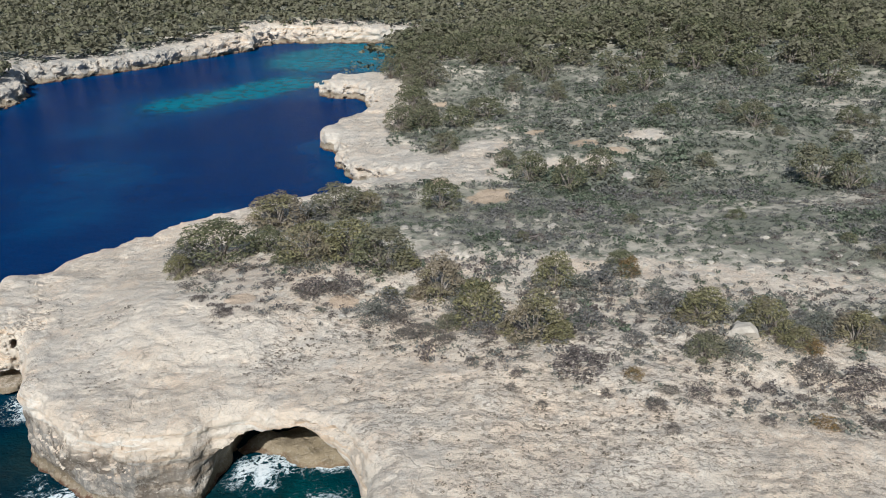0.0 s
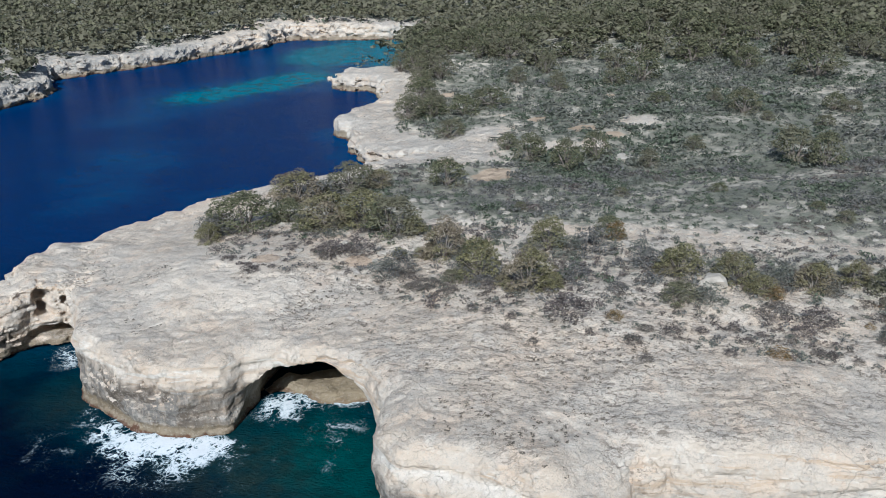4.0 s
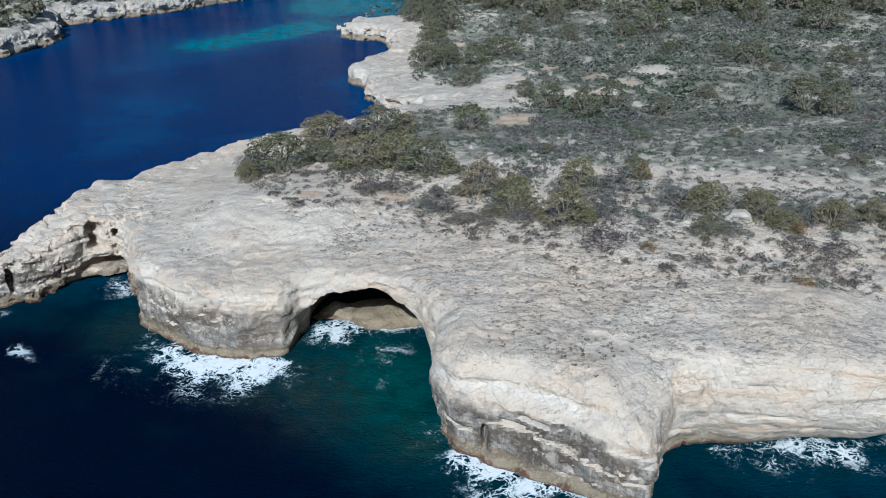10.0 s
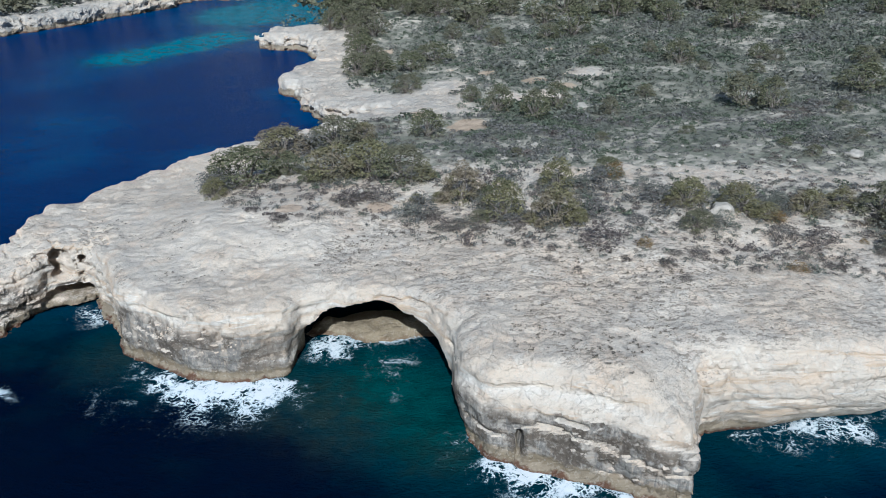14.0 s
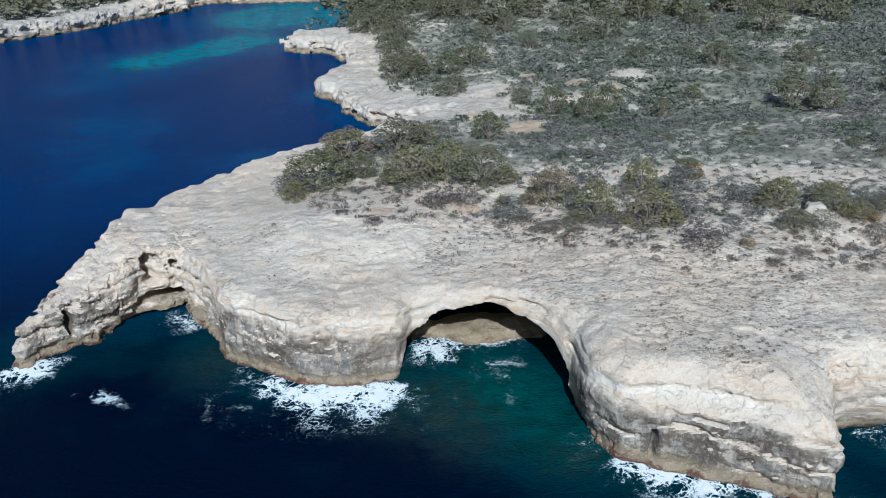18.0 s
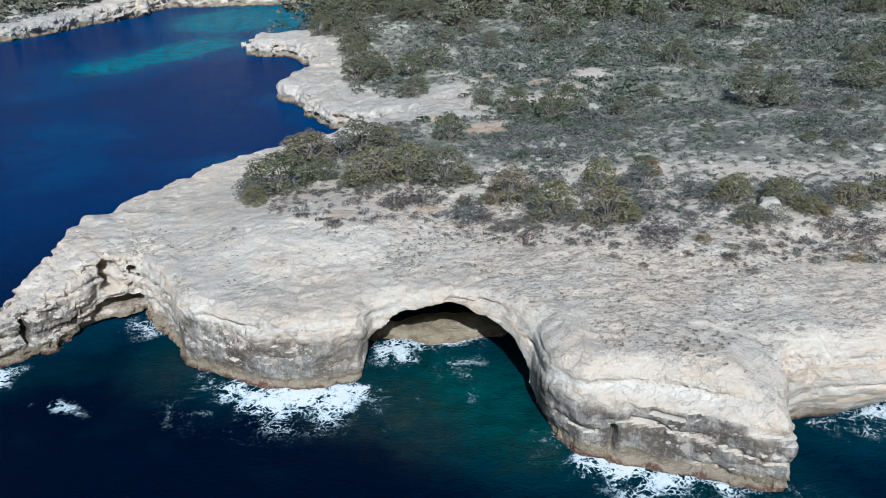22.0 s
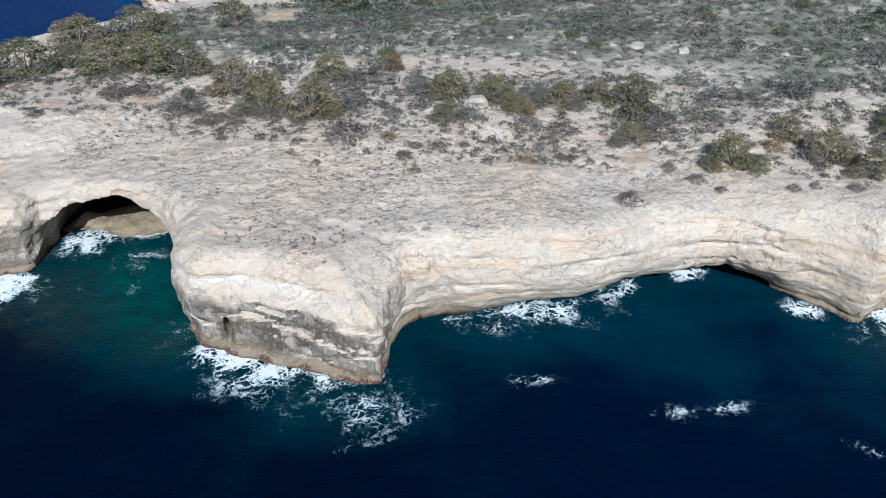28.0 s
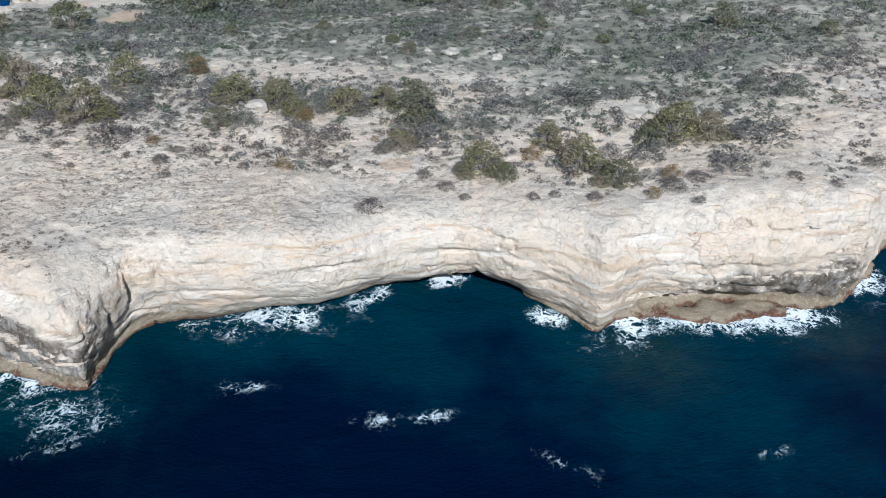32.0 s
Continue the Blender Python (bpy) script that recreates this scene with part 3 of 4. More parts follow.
def sheet(name, xs, ys, height, material, cut=None, smooth=True):
    """An uneven sheet over a grid; cut leaves out corners for which it is true."""
    gx, gy = np.meshgrid(xs, ys, indexing="ij")
    z = height(gx, gy)
    n = np.arange(gx.size).reshape(gx.shape)
    quads = np.stack([n[:-1, :-1], n[1:, :-1], n[1:, 1:], n[:-1, 1:]], -1).reshape(-1, 4)
    if cut is not None:
        out = cut(gx, gy, z).ravel()
        quads = quads[~out[quads].all(1)]
    used, quads = np.unique(quads, return_inverse=True)
    verts = np.stack([gx, gy, z], -1).reshape(-1, 3)[used]
    return mesh_from(name, verts, quads.reshape(-1, 4), material, smooth), verts


def land_height(x, y):
    d = coast_distance(x, y)
    q = 2.2 * fractal(x / 7, y / 7, None, 4, 0.6) + 1.6 * np.clip(d, 0, 6) / 6 * value_noise(x / 17, y / 17)
    rough = 0.4 * q + 0.6 * np.floor(q / 0.8) * 0.8 + 0.7 * plates(x / 1.3, y / 1.3, 0 * x)
    steep = 1.0 + 1.6 * np.clip(0.5 + value_noise(x / 16, y / 16), 0, 1)
    shore = d * steep + rough - 0.2
    return smooth_min(ground_height(x, y), shore, 1.0)


mid_mesh, _ = sheet("ground", np.arange(-60, 200.1, 0.9), np.arange(139.6, 262.1, 0.9), land_height, LAND_ROCK, lambda x, y, z: (z < -1.5) | (x < 20), False)
soil_layers(mid_mesh)
tagged(new("ground", mid_mesh), "stony scrubland with bare limestone along the shore", "ground", kind="structure")


def far_height(x, y):
    z = land_height(x, y)
    near = ((x > -56) & (x < 196) & (y > 142) & (y < 258)) | ((x > -50) & (x < 124) & (y < 144)) | ((x > -149) & (x < -22) & (y > 209) & (y < 362))
    return np.where(near, np.minimum(z, -3.0), z)


far_mesh, _ = sheet("ground", np.arange(-420, 420.1, 4.0), np.arange(60, 760.1, 4.0), far_height, LAND_ROCK, lambda x, y, z: z < -1.5)
soil_layers(far_mesh)
tagged(new("ground", far_mesh), "distant wooded limestone hills round the cove", "ground", kind="structure")

# ---- the sea ----
def sea(name, xs, ys, cut=None):
    me, verts = sheet(name, xs, ys, lambda x, y: np.zeros_like(x), WATER, cut)
    d = coast_distance(verts[:, 0], verts[:, 1])
    x, y = verts[:, 0], verts[:, 1]
    shoal = np.clip(1 + d / 9, 0, 1) * 0.40
    for cx, cy, r, s in ((4, 74, 9, 0.6), (9, 66, 8, 0.4), (42, 61, 7, 0.16), (60, 63, 11, 0.28), (88, 53, 15, 0.36), (24, 54, 7, 0.2), (-30, 82, 8, 0.1), (-77, 239, 15, 1.0), (-64, 256, 12, 0.9), (-55, 270, 14, 0.9), (-57, 307, 22, 1.0), (-45, 328, 25, 1.1),
                        (-67, 177, 13, 0.4), (-58, 152, 12, 0.3), (-83, 211, 12, 0.35), (-32, 153, 6, 0.5), (-3, 161, 5, 0.5)):
        shoal += s * mound(x, y, cx, cy, r)
    me.attributes.new("cove", "FLOAT", "POINT").data.foreach_set("value", np.clip(np.clip((y - 95 - 0.3 * x) / 50, 0, 1) + 0.07 * np.clip((x - 30) / 20, 0, 1), 0, 1).astype(np.float32))
    reef = sum(1.2 * mound(x, y, *spot) for spot in ((-3, 73, 4.5), (1, 67.5, 4), (-8, 72.5, 4), (-26, 81, 3.5), (11, 64, 2.5), (84, 59, 5), (104, 62, 5)))
    me.attributes.new("reef", "FLOAT", "POINT").data.foreach_set("value", np.clip(reef, 0, 1).astype(np.float32))
    layer = me.attributes.new("shoal", "FLOAT", "POINT")
    layer.data.foreach_set("value", shoal)
    return tagged(new(name, me), "deep blue clear sea with teal shallows", "sea", kind="structure")


sea("water", np.arange(-420, 420.1, 3.0), np.arange(-120, 420.1, 3.0))

# ---- plants, stones and surf: helpers ----
def leaf_material(name, dark, light, dry, dry_share=0.35, rough=0.75):
    """Foliage whose tone changes from plant to plant and from spray to spray."""
    n = Nodes(name)
    info = n.add("ShaderNodeObjectInfo").outputs["Random"]
    spray = n.add("ShaderNodeNewGeometry").outputs["Random Per Island"]
    geo = n.add("ShaderNodeNewGeometry")
    drift = n.add("ShaderNodeTexNoise")
    drift.inputs["Scale"].default_value, drift.inputs["Detail"].default_value = 0.22, 4
    n.link(geo.outputs["Position"], drift.inputs["Vector"])
    tone = n.mix(n.span(spray, 0.0, 1.0), dark, light)
    tone = n.mix(n.math("MULTIPLY", n.span(n.math("ADD", drift.outputs["Fac"], n.math("MULTIPLY", n.math("SUBTRACT", info, 0.5), 0.3)), 0.42, 0.66), dry_share * 2), tone, dry)
    lit = n.add("ShaderNodeBsdfTranslucent")
    n.link(tone, lit.inputs["Color"])
    mixed = n.add("ShaderNodeMixShader")
    mixed.inputs[0].default_value = 0.3
    n.link(n.shader.outputs[0], mixed.inputs[1])
    n.link(lit.outputs[0], mixed.inputs[2])
    n.link(mixed.outputs[0], n.out.inputs["Surface"])
    return n.done(tone, rough, Specular_IOR_Level=0.15)


def bark_material():
    n = Nodes("bark")
    grain = n.noise(6, 5, 0.6, (1, 1, 0.2))
    return n.done(n.mix(n.span(grain, 0.35, 0.65), (0.16, 0.13, 0.105), (0.30, 0.26, 0.22)), 0.9, n.bump(grain, 0.04))


def stone_material():
    n = Nodes("loose stone")
    info = n.add("ShaderNodeObjectInfo").outputs["Random"]
    grain = n.noise(2.5, 6, 0.65)
    tone = n.mix(n.span(grain, 0.35, 0.65), (0.31, 0.28, 0.235), (0.49, 0.44, 0.375))
    return n.done(n.mix(n.math("MULTIPLY", info, 0.35), tone, (0.50, 0.44, 0.36)), 0.9, n.bump(grain, 0.12, 0.8))


def foam_material():
    n = Nodes("sea foam")
    thick = n.attribute("thick")
    bend, moved = n.add("ShaderNodeTexNoise"), n.add("ShaderNodeVectorMath", operation="ADD")
    bend.inputs["Scale"].default_value, bend.inputs["Detail"].default_value = 0.55, 4
    n.link(n.coords, bend.inputs["Vector"])
    shifted = n.add("ShaderNodeVectorMath", operation="MULTIPLY")
    n.link(bend.outputs["Color"], shifted.inputs[0])
    shifted.inputs[1].default_value = (3.2, 3.2, 0.0)
    n.link(n.coords, moved.inputs[0])
    n.link(shifted.outputs[0], moved.inputs[1])
    froth = n.noise(3.6, 6, 0.75)
    patchy = n.noise(0.33, 5, 0.65, distort=0.6)
    threads = None
    for scale, width in ((0.55, 0.16), (1.35, 0.20)):
        cell = n.add("ShaderNodeTexVoronoi", feature="DISTANCE_TO_EDGE")
        cell.inputs["Scale"].default_value = scale
        n.link(moved.outputs[0], cell.inputs["Vector"])
        line = n.math("SUBTRACT", 1.0, n.math("DIVIDE", cell.outputs["Distance"], width))
        threads = line if threads is None else n.math("MAXIMUM", threads, line)
    body = n.math("ADD", n.math("MULTIPLY", thick, 1.12), n.math("MULTIPLY", n.math("SUBTRACT", patchy, 0.5), 1.9))
    body = n.math("ADD", body, n.math("MULTIPLY", n.math("SUBTRACT", froth, 0.5), 1.1))
    veil = n.math("ADD", body, n.math("MULTIPLY", threads, 0.5))
    cover = n.math("MULTIPLY", n.span(veil, 0.62, 1.05), n.span(thick, 0.0, 0.5, 0.2, 0.97))
    clear = n.add("ShaderNodeBsdfTransparent")
    mixed = n.add("ShaderNodeMixShader")
    n.link(cover, mixed.inputs[0])
    n.link(clear.outputs[0], mixed.inputs[1])
    n.link(n.shader.outputs[0], mixed.inputs[2])
    n.link(mixed.outputs[0], n.out.inputs["Surface"])
    return n.done(n.mix(n.span(veil, 0.6, 1.2), (0.36, 0.54, 0.61), (0.86, 0.90, 0.92)), 0.6, n.bump(froth, 0.1))


PINE = leaf_material("pine needles", (0.086, 0.092, 0.055), (0.232, 0.228, 0.131), (0.215, 0.193, 0.140), 0.3)
JUNIPER = leaf_material("juniper sprays", (0.121, 0.116, 0.063), (0.316, 0.287, 0.153), (0.287, 0.233, 0.172), 0.42)
GREY_SCRUB = leaf_material("grey scrub", (0.104, 0.101, 0.094), (0.264, 0.251, 0.231), (0.190, 0.199, 0.150), 0.35)
GREEN_SCRUB = leaf_material("green scrub", (0.055, 0.069, 0.046), (0.187, 0.214, 0.150), (0.214, 0.210, 0.187), 0.4)
BROWN_SCRUB = leaf_material("brown cushion", (0.090, 0.074, 0.066), (0.235, 0.196, 0.177), (0.224, 0.198, 0.161), 0.3)
DRY_TUFT = leaf_material("dry tuft", (0.14, 0.115, 0.09), (0.27, 0.225, 0.175), (0.22, 0.19, 0.15), 0.3)
RUST_SCRUB = leaf_material("rust cushion", (0.132, 0.089, 0.041), (0.348, 0.222, 0.096), (0.300, 0.228, 0.108), 0.2)
BARK, STONE, FOAM = bark_material(), stone_material(), foam_material()


def quick_mesh(name, verts, faces, material, smooth=False):
    """A mesh of many four-cornered faces."""
    me = bpy.data.meshes.new(name)
    me.vertices.add(len(verts))
    me.vertices.foreach_set("co", np.asarray(verts, np.float32).ravel())
    me.loops.add(faces.size)
    me.loops.foreach_set("vertex_index", faces.astype(np.int32).ravel())
    me.polygons.add(len(faces))
    me.polygons.foreach_set("loop_start", np.arange(0, faces.size, 4, dtype=np.int32))
    if smooth:
        me.polygons.foreach_set("use_smooth", np.ones(len(faces), bool))
    me.materials.append(material)
    me.update(calc_edges=True)
    return me


def sprays(rng, lobes, count, size, up=0.35, hollow=0.8, loose=0.42):
    """Small bent sprays of leaves near the skin of rounded lobes (place, half sizes)."""
    lobes = np.array(lobes, float)
    share = (lobes[:, 3] * lobes[:, 4] + lobes[:, 3] * lobes[:, 5])
    pick = rng.choice(len(lobes), count, p=share / share.sum())
    way = rng.normal(size=(count, 3))
    way[:, 2] = np.where(way[:, 2] < -0.3, -way[:, 2], way[:, 2])
    way /= np.linalg.norm(way, axis=1, keepdims=True)
    at = lobes[pick, :3] + way * lobes[pick, 3:6] * rng.uniform(hollow, 1.12, (count, 1))
    normal = way + rng.normal(size=(count, 3)) * loose + (0, 0, up)
    normal /= np.linalg.norm(normal, axis=1, keepdims=True)
    a = np.cross(normal, rng.normal(size=(count, 3)))
    a /= np.linalg.norm(a, axis=1, keepdims=True) + 1e-9
    b = np.cross(normal, a)
    s = size * rng.uniform(0.55, 1.3, (count, 1))
    corners = []
    for u, v in ((-1.15, -0.45), (0.2, -0.8), (1.2, 0.25), (-0.25, 0.8)):
        j = rng.uniform(-0.35, 0.35, (count, 2))
        corners.append(at + s * ((u + j[:, :1]) * a + (v + j[:, 1:]) * b) + normal * s * rng.uniform(-0.3, 0.3, (count, 1)))
    verts = np.stack(corners, 1).reshape(-1, 3)
    verts[:, 2] = np.maximum(verts[:, 2], 0.0)
    return verts, np.arange(4 * count).reshape(-1, 4)


def limb(bm, a, b, ra, rb, sides=6):
    a, b = Vector(a), Vector(b)
    turn = (b - a).to_track_quat("Z", "Y").to_matrix()
    rings = []
    for p, r in ((a, ra), ((a + b) / 2 + turn @ Vector((0.06 * (b - a).length, 0, 0)), (ra + rb) / 2), (b, rb)):
        rings.append([bm.verts.new(p + turn @ Vector((r * math.cos(k * math.tau / sides), r * math.sin(k * math.tau / sides), 0))) for k in range(sides)])
    for low, high in zip(rings, rings[1:]):
        for k in range(sides):
            bm.faces.new((low[k], low[(k + 1) % sides], high[(k + 1) % sides], high[k]))


def part(name, data, parent, label=""):
    ob = new(name, data)
    ob.parent = parent
    return tagged(ob, label)


def branch_mesh(tips, foot, thick):
    bm = bmesh.new()
    for tip in tips:
        fork = Vector(foot) + (Vector(tip) - Vector(foot)) * 0.35
        fork.z = max(fork.z, 0.18)
        limb(bm, foot, fork, thick, thick * 0.75, 5)
        limb(bm, fork, tip, thick * 0.75, thick * 0.25, 4)
    me = bpy.data.meshes.new("trunk")
    bm.to_mesh(me)
    bm.free()
    me.materials.append(BARK)
    return me


def dome_lobes(rng, count, low, lump, flat=1.0):
    """Lumps over an uneven dome one metre wide and one tall; low is where its rim hangs."""
    out, skew = [], Vector((rng.uniform(-0.1, 0.1), rng.uniform(-0.1, 0.1)))
    for n in range(count):
        angle, far = n * 2.4 + rng.uniform(0, 0.9), 0.42 * math.sqrt((n + 0.3) / count)
        rise = max(0.0, 1 - (far / 0.43) ** 2.4) ** 0.6
        k = lump * rng.uniform(0.7, 1.35)
        z = low + (0.86 - low) * rise * flat * rng.uniform(0.78, 1.06)
        out.append((far * math.cos(angle) + skew.x * rise, far * math.sin(angle) + skew.y * rise, z, k, k * rng.uniform(0.85, 1.15), k * rng.uniform(0.8, 1.1)))
    for n in range(11):
        angle, far, k = n * 0.571 + rng.uniform(-0.2, 0.2), rng.uniform(0.30, 0.41), lump * rng.uniform(0.8, 1.2)
        out.append((far * math.cos(angle), far * math.sin(angle), low + rng.uniform(0.0, 0.30), k, k, k))
    return out


def tree(kind, seed, lobes, count, size, material, thick, up=0.3):
    """A rooted plant about one metre wide and tall before scaling: trunk with limbs, and a crown."""
    rng = np.random.default_rng(seed)
    root = new(kind)
    root.location = (0, 0, -500)
    part("trunk", branch_mesh([(x, y, max(z - 0.05, 0.1)) for x, y, z, *_ in lobes[::3]], (0, 0, -0.12), thick), root)
    verts, faces = sprays(rng, lobes, count, size, up, 0.8, 0.5)
    part("crown", quick_mesh("crown", verts, faces, material), root)
    return root


def lobes_for(rng, count, spread, low, high, r):
    out = []
    for n in range(count):
        angle, far = n * 2.4 + rng.uniform(0, 0.8), spread * math.sqrt((n + 0.4) / count)
        k = rng.uniform(0.75, 1.2) * r
        out.append((far * math.cos(angle), far * math.sin(angle), rng.uniform(low, high) - 0.25 * far, k, k * rng.uniform(0.85, 1.15), k * rng.uniform(0.7, 1.0)))
    return out


def pine_models():
    out = []
    for seed in range(5):
        rng = np.random.default_rng(100 + seed)
        out.append(tree("pine_tree", seed, dome_lobes(rng, 32 + seed, 0.08, 0.12), 2600, 0.0190, PINE, 0.026))
    return out


def bush_models():
    out = []
    for seed in range(6):
        rng = np.random.default_rng(200 + seed)
        out.append(tree("juniper_bush", 20 + seed, dome_lobes(rng, 34 + seed, 0.05, 0.115), 3000, 0.0180, JUNIPER if seed % 3 else PINE, 0.018))
    return out


def cushion_models(kind, material, seed0):
    out = []
    for seed in range(3):
        rng = np.random.default_rng(seed0 + seed)
        out.append(tree(kind, seed0 + seed, dome_lobes(rng, 15, 0.10, 0.15), 900, 0.024, material, 0.012))
    return out


def stand(model, x, y, width, tall, label, category, group, sink=0.12, seed=0):
    """A copy of a plant on the ground."""
    rng = random.Random(int(x * 131 + y * 977) + seed)
    z = float(ground_at(np.array([x]), np.array([y]))[0]) - sink
    m = Matrix.LocRotScale((x, y, z), Euler((0, 0, rng.uniform(0, math.tau))), (width, width * rng.uniform(0.85, 1.1), tall))
    return tagged(copy_thing(model, m), label, category, group)


def ground_at(x, y):
    """The height of the ground, near or far."""
    return np.where(y < 140.3, ground_height(x, y), land_height(x, y))


def retire(models):
    """Takes the models, which stand nowhere, out of the scene."""
    for model in models:
        for ob in (*model.children_recursive, model):
            bpy.data.objects.remove(ob)


# ---- plants one by one ----
pines, bushes = pine_models(), bush_models()
greys, browns = cushion_models("grey_shrub", GREY_SCRUB, 300), cushion_models("brown_cushion_shrub", BROWN_SCRUB, 320)
wood_pines = [tree("pine_tree", 60 + k, dome_lobes(np.random.default_rng(160 + k), 17, 0.10, 0.145), 560, 0.042, PINE, 0.03) for k in range(4)]
rusts = cushion_models("rust_cushion_shrub", RUST_SCRUB, 340)

# olive-green bushes along the edge of the bare rock: x, y, width, height
OLIVE_WEST = ((-17, 115, 10.5, 6), (-20.1, 109.2, 3.8, 2.9), (-14.5, 131, 10, 5.4), (-6.1, 133.9, 9.4, 5), (-4.6, 113, 8, 5.4), (0.8, 113.4, 8, 5.3), (5.8, 109, 7.8, 5.4), (13.3, 102, 6, 5.3), (18.4, 96, 5.8, 5.2),
              (-5.4, 110.4, 3.1, 1.8), (7.7, 102.4, 2, 1.2), (10.6, 102.1, 2.4, 1.4), (15.4, 94.6, 2.7, 1.8), (23.8, 92.1, 6, 4.9), (26, 104.6, 5, 4.6), (-11.5, 118, 5, 3.6))
OLIVE_EAST = ((40.4, 96.2, 5, 3.7), (46.5, 94.3, 4.6, 3.6), (39.7, 88.9, 4, 2.6), (48.7, 91.4, 3.4, 2.2), (54.2, 93.7, 5, 3.6), (62.3, 92, 6.6, 4.7), (60.6, 84, 4.2, 2.4), (69.2, 76.2, 4.8, 3.8), (71, 74.4, 2.8, 2),
              (76.6, 81.1, 3.8, 3.2), (79.3, 76.2, 5, 4.2), (82.6, 72.4, 4.4, 2.8), (90.5, 80.4, 6.2, 4.5), (94.6, 79.6, 4.6, 3.4), (33.5, 109.5, 4.3, 3.2), (58.8, 95.5, 4, 2.8))
for n, (x, y, w, h) in enumerate(OLIVE_WEST + OLIVE_EAST):
    stand(bushes[n % 6], x, y, w, h, "olive-green juniper bush on the limestone plateau" if w > 4 else "small olive-green juniper bush beside bare rock", "bush", "juniper bushes")
# smaller ones that crowd round them
crowd = random.Random(5)
for x, y, w, h in OLIVE_WEST + OLIVE_EAST:
    for k in range(4 if w > 4.4 else 1):
        a, far = crowd.uniform(0, math.tau), w * crowd.uniform(0.40, 0.58)
        px, py, pw = x + far * math.cos(a), y + 0.3 + 0.6 * far * math.sin(a), w * crowd.uniform(0.3, 0.55)
        model, label = (bushes[crowd.randrange(6)], "olive-green juniper bush crowded against its neighbours") if crowd.random() < 0.45 else (greys[crowd.randrange(3)], "dry grey-brown shrub beside green bushes")
        stand(model, px, py, pw, 0.62 * pw + 0.2, label, "bush", "juniper bushes")
# low grey and brown shrubs: x, y, width, height
GREYS = ((31.5, 103.8, 6, 3.4), (28.6, 102.6, 4.4, 2.5), (42.7, 88.7, 3.9, 2), (61.5, 88.4, 4.4, 1.9), (65, 88.9, 4.2, 1.9), (69.4, 87.6, 4.8, 2.5), (37.4, 98.2, 4.7, 2.4), (51.9, 96.2, 3.3, 1.7), (72, 99.7, 4.4, 1.8), (27.4, 124.8, 3.5, 1.2), (36.9, 103.5, 3, 1.8), (29.3, 94.2, 3.6, 2.3),
         (33.6, 91.7, 2.7, 1.1), (18.8, 93.3, 2.7, 1.4), (7.2, 96.6, 4.1, 2.2), (8.3, 98.9, 5, 2.5))
GREYS_EAST = ((94.6, 72.9, 4.3, 2.3), (100.2, 78.6, 6.6, 3), (73.1, 91.9, 5, 2.3), (82.8, 92.6, 6.4, 2.6), (76.7, 90.8, 2.7, 1.9), (64.4, 84.8, 4.7, 2.4), (106.9, 87.7, 4, 2.7), (103.6, 91.3, 4.1, 1.9), (83.2, 78.4, 2.9, 1.5), (86.8, 77.3, 4.5, 2.1), (66, 119.5, 5, 2.6), (70.5, 120, 5, 2.4), (24.8, 92.9, 3.5, 2))
for n, (x, y, w, h) in enumerate(GREYS + GREYS_EAST):
    stand(greys[n % 3], x, y, w, h, "dry grey shrub with bare twigs", "shrub", "grey shrubs")
BROWNS = ((-0.6, 101.6, 5.2, 2.1), (2.8, 102, 4.4, 2), (-8.7, 94.6, 2.6, 1.1), (-6.3, 103.1, 1.9, 0.7), (-12.5, 97.7, 1.8, 0.6), (9.7, 96.7, 2.8, 1.2), (12.5, 93.6, 3.6, 1), (15.6, 91.7, 1.8, 0.7), (28.2, 86, 5.2, 2.4), (48.6, 86.9, 3.8, 2), (52.9, 85.9, 3.9, 1.9), (50.9, 83.9, 2.6, 1.3), (58.1, 82.7, 1.7, 1.2),
          (34.6, 80.8, 2, 1), (35.6, 77.4, 1.4, 0.9), (14.8, 91.2, 2.2, 0.7), (11, 93.2, 2.7, 0.9), (38.4, 83.2, 2.3, 0.7), (35.9, 83.3, 1.7, 0.6), (56.8, 71.1, 2.8, 1.3))
BROWNS_SMALL = ((18.3, 87.2, 1.3), (22.7, 84.7, 1.3), (20.2, 85.7, 1.3), (22.3, 82.8, 1.2), (25.1, 80.8, 1.0), (45.5, 82.3, 1.3), (54.6, 79, 1.2), (52.5, 79.9, 1.4), (41.4, 83.6, 1.3), (43.5, 79.8, 1.4), (88.9, 66.4, 1.4), (99.8, 69.8, 1.6), (64.8, 74.4, 2), (66.6, 72, 1.4),
                (75.5, 70.1, 1.3), (62.8, 77.5, 2), (79.3, 69.4, 1.9), (73.3, 70, 1.5), (87.5, 70, 2.7), (90.3, 71, 2.3), (103.4, 67.9, 1.5), (109.8, 72.5, 2.4), (-6.4, 95.8, 1.2), (-13.8, 105, 1.6), (44.5, 84.5, 1.5), (47, 83.5, 1.2))
for n, (x, y, w, h) in enumerate(BROWNS + tuple((x, y, w, 0.45 * w + 0.1) for x, y, w in BROWNS_SMALL)):
    stand(browns[n % 3], x, y, w, h, "low brown-purple cushion shrub on pale rock", "shrub", "cushion shrubs", 0.05)
for x, y, w, h in ((47.8, 79.5, 2.2, 1.2), (33.1, 85.2, 1.8, 1.3), (57.7, 86.1, 1.2, 0.8), (85, 68.5, 1.6, 1.5), (74.5, 78.2, 2.2, 1.7), (88, 72.4, 2.4, 1.4), (34.2, 108.4, 2.6, 2.8), (49.6, 90.4, 2.2, 1.6)):
    stand(rusts[int(x) % 3], x, y, w, h, "rust-yellow cushion shrub on pale rock", "shrub", "cushion shrubs")
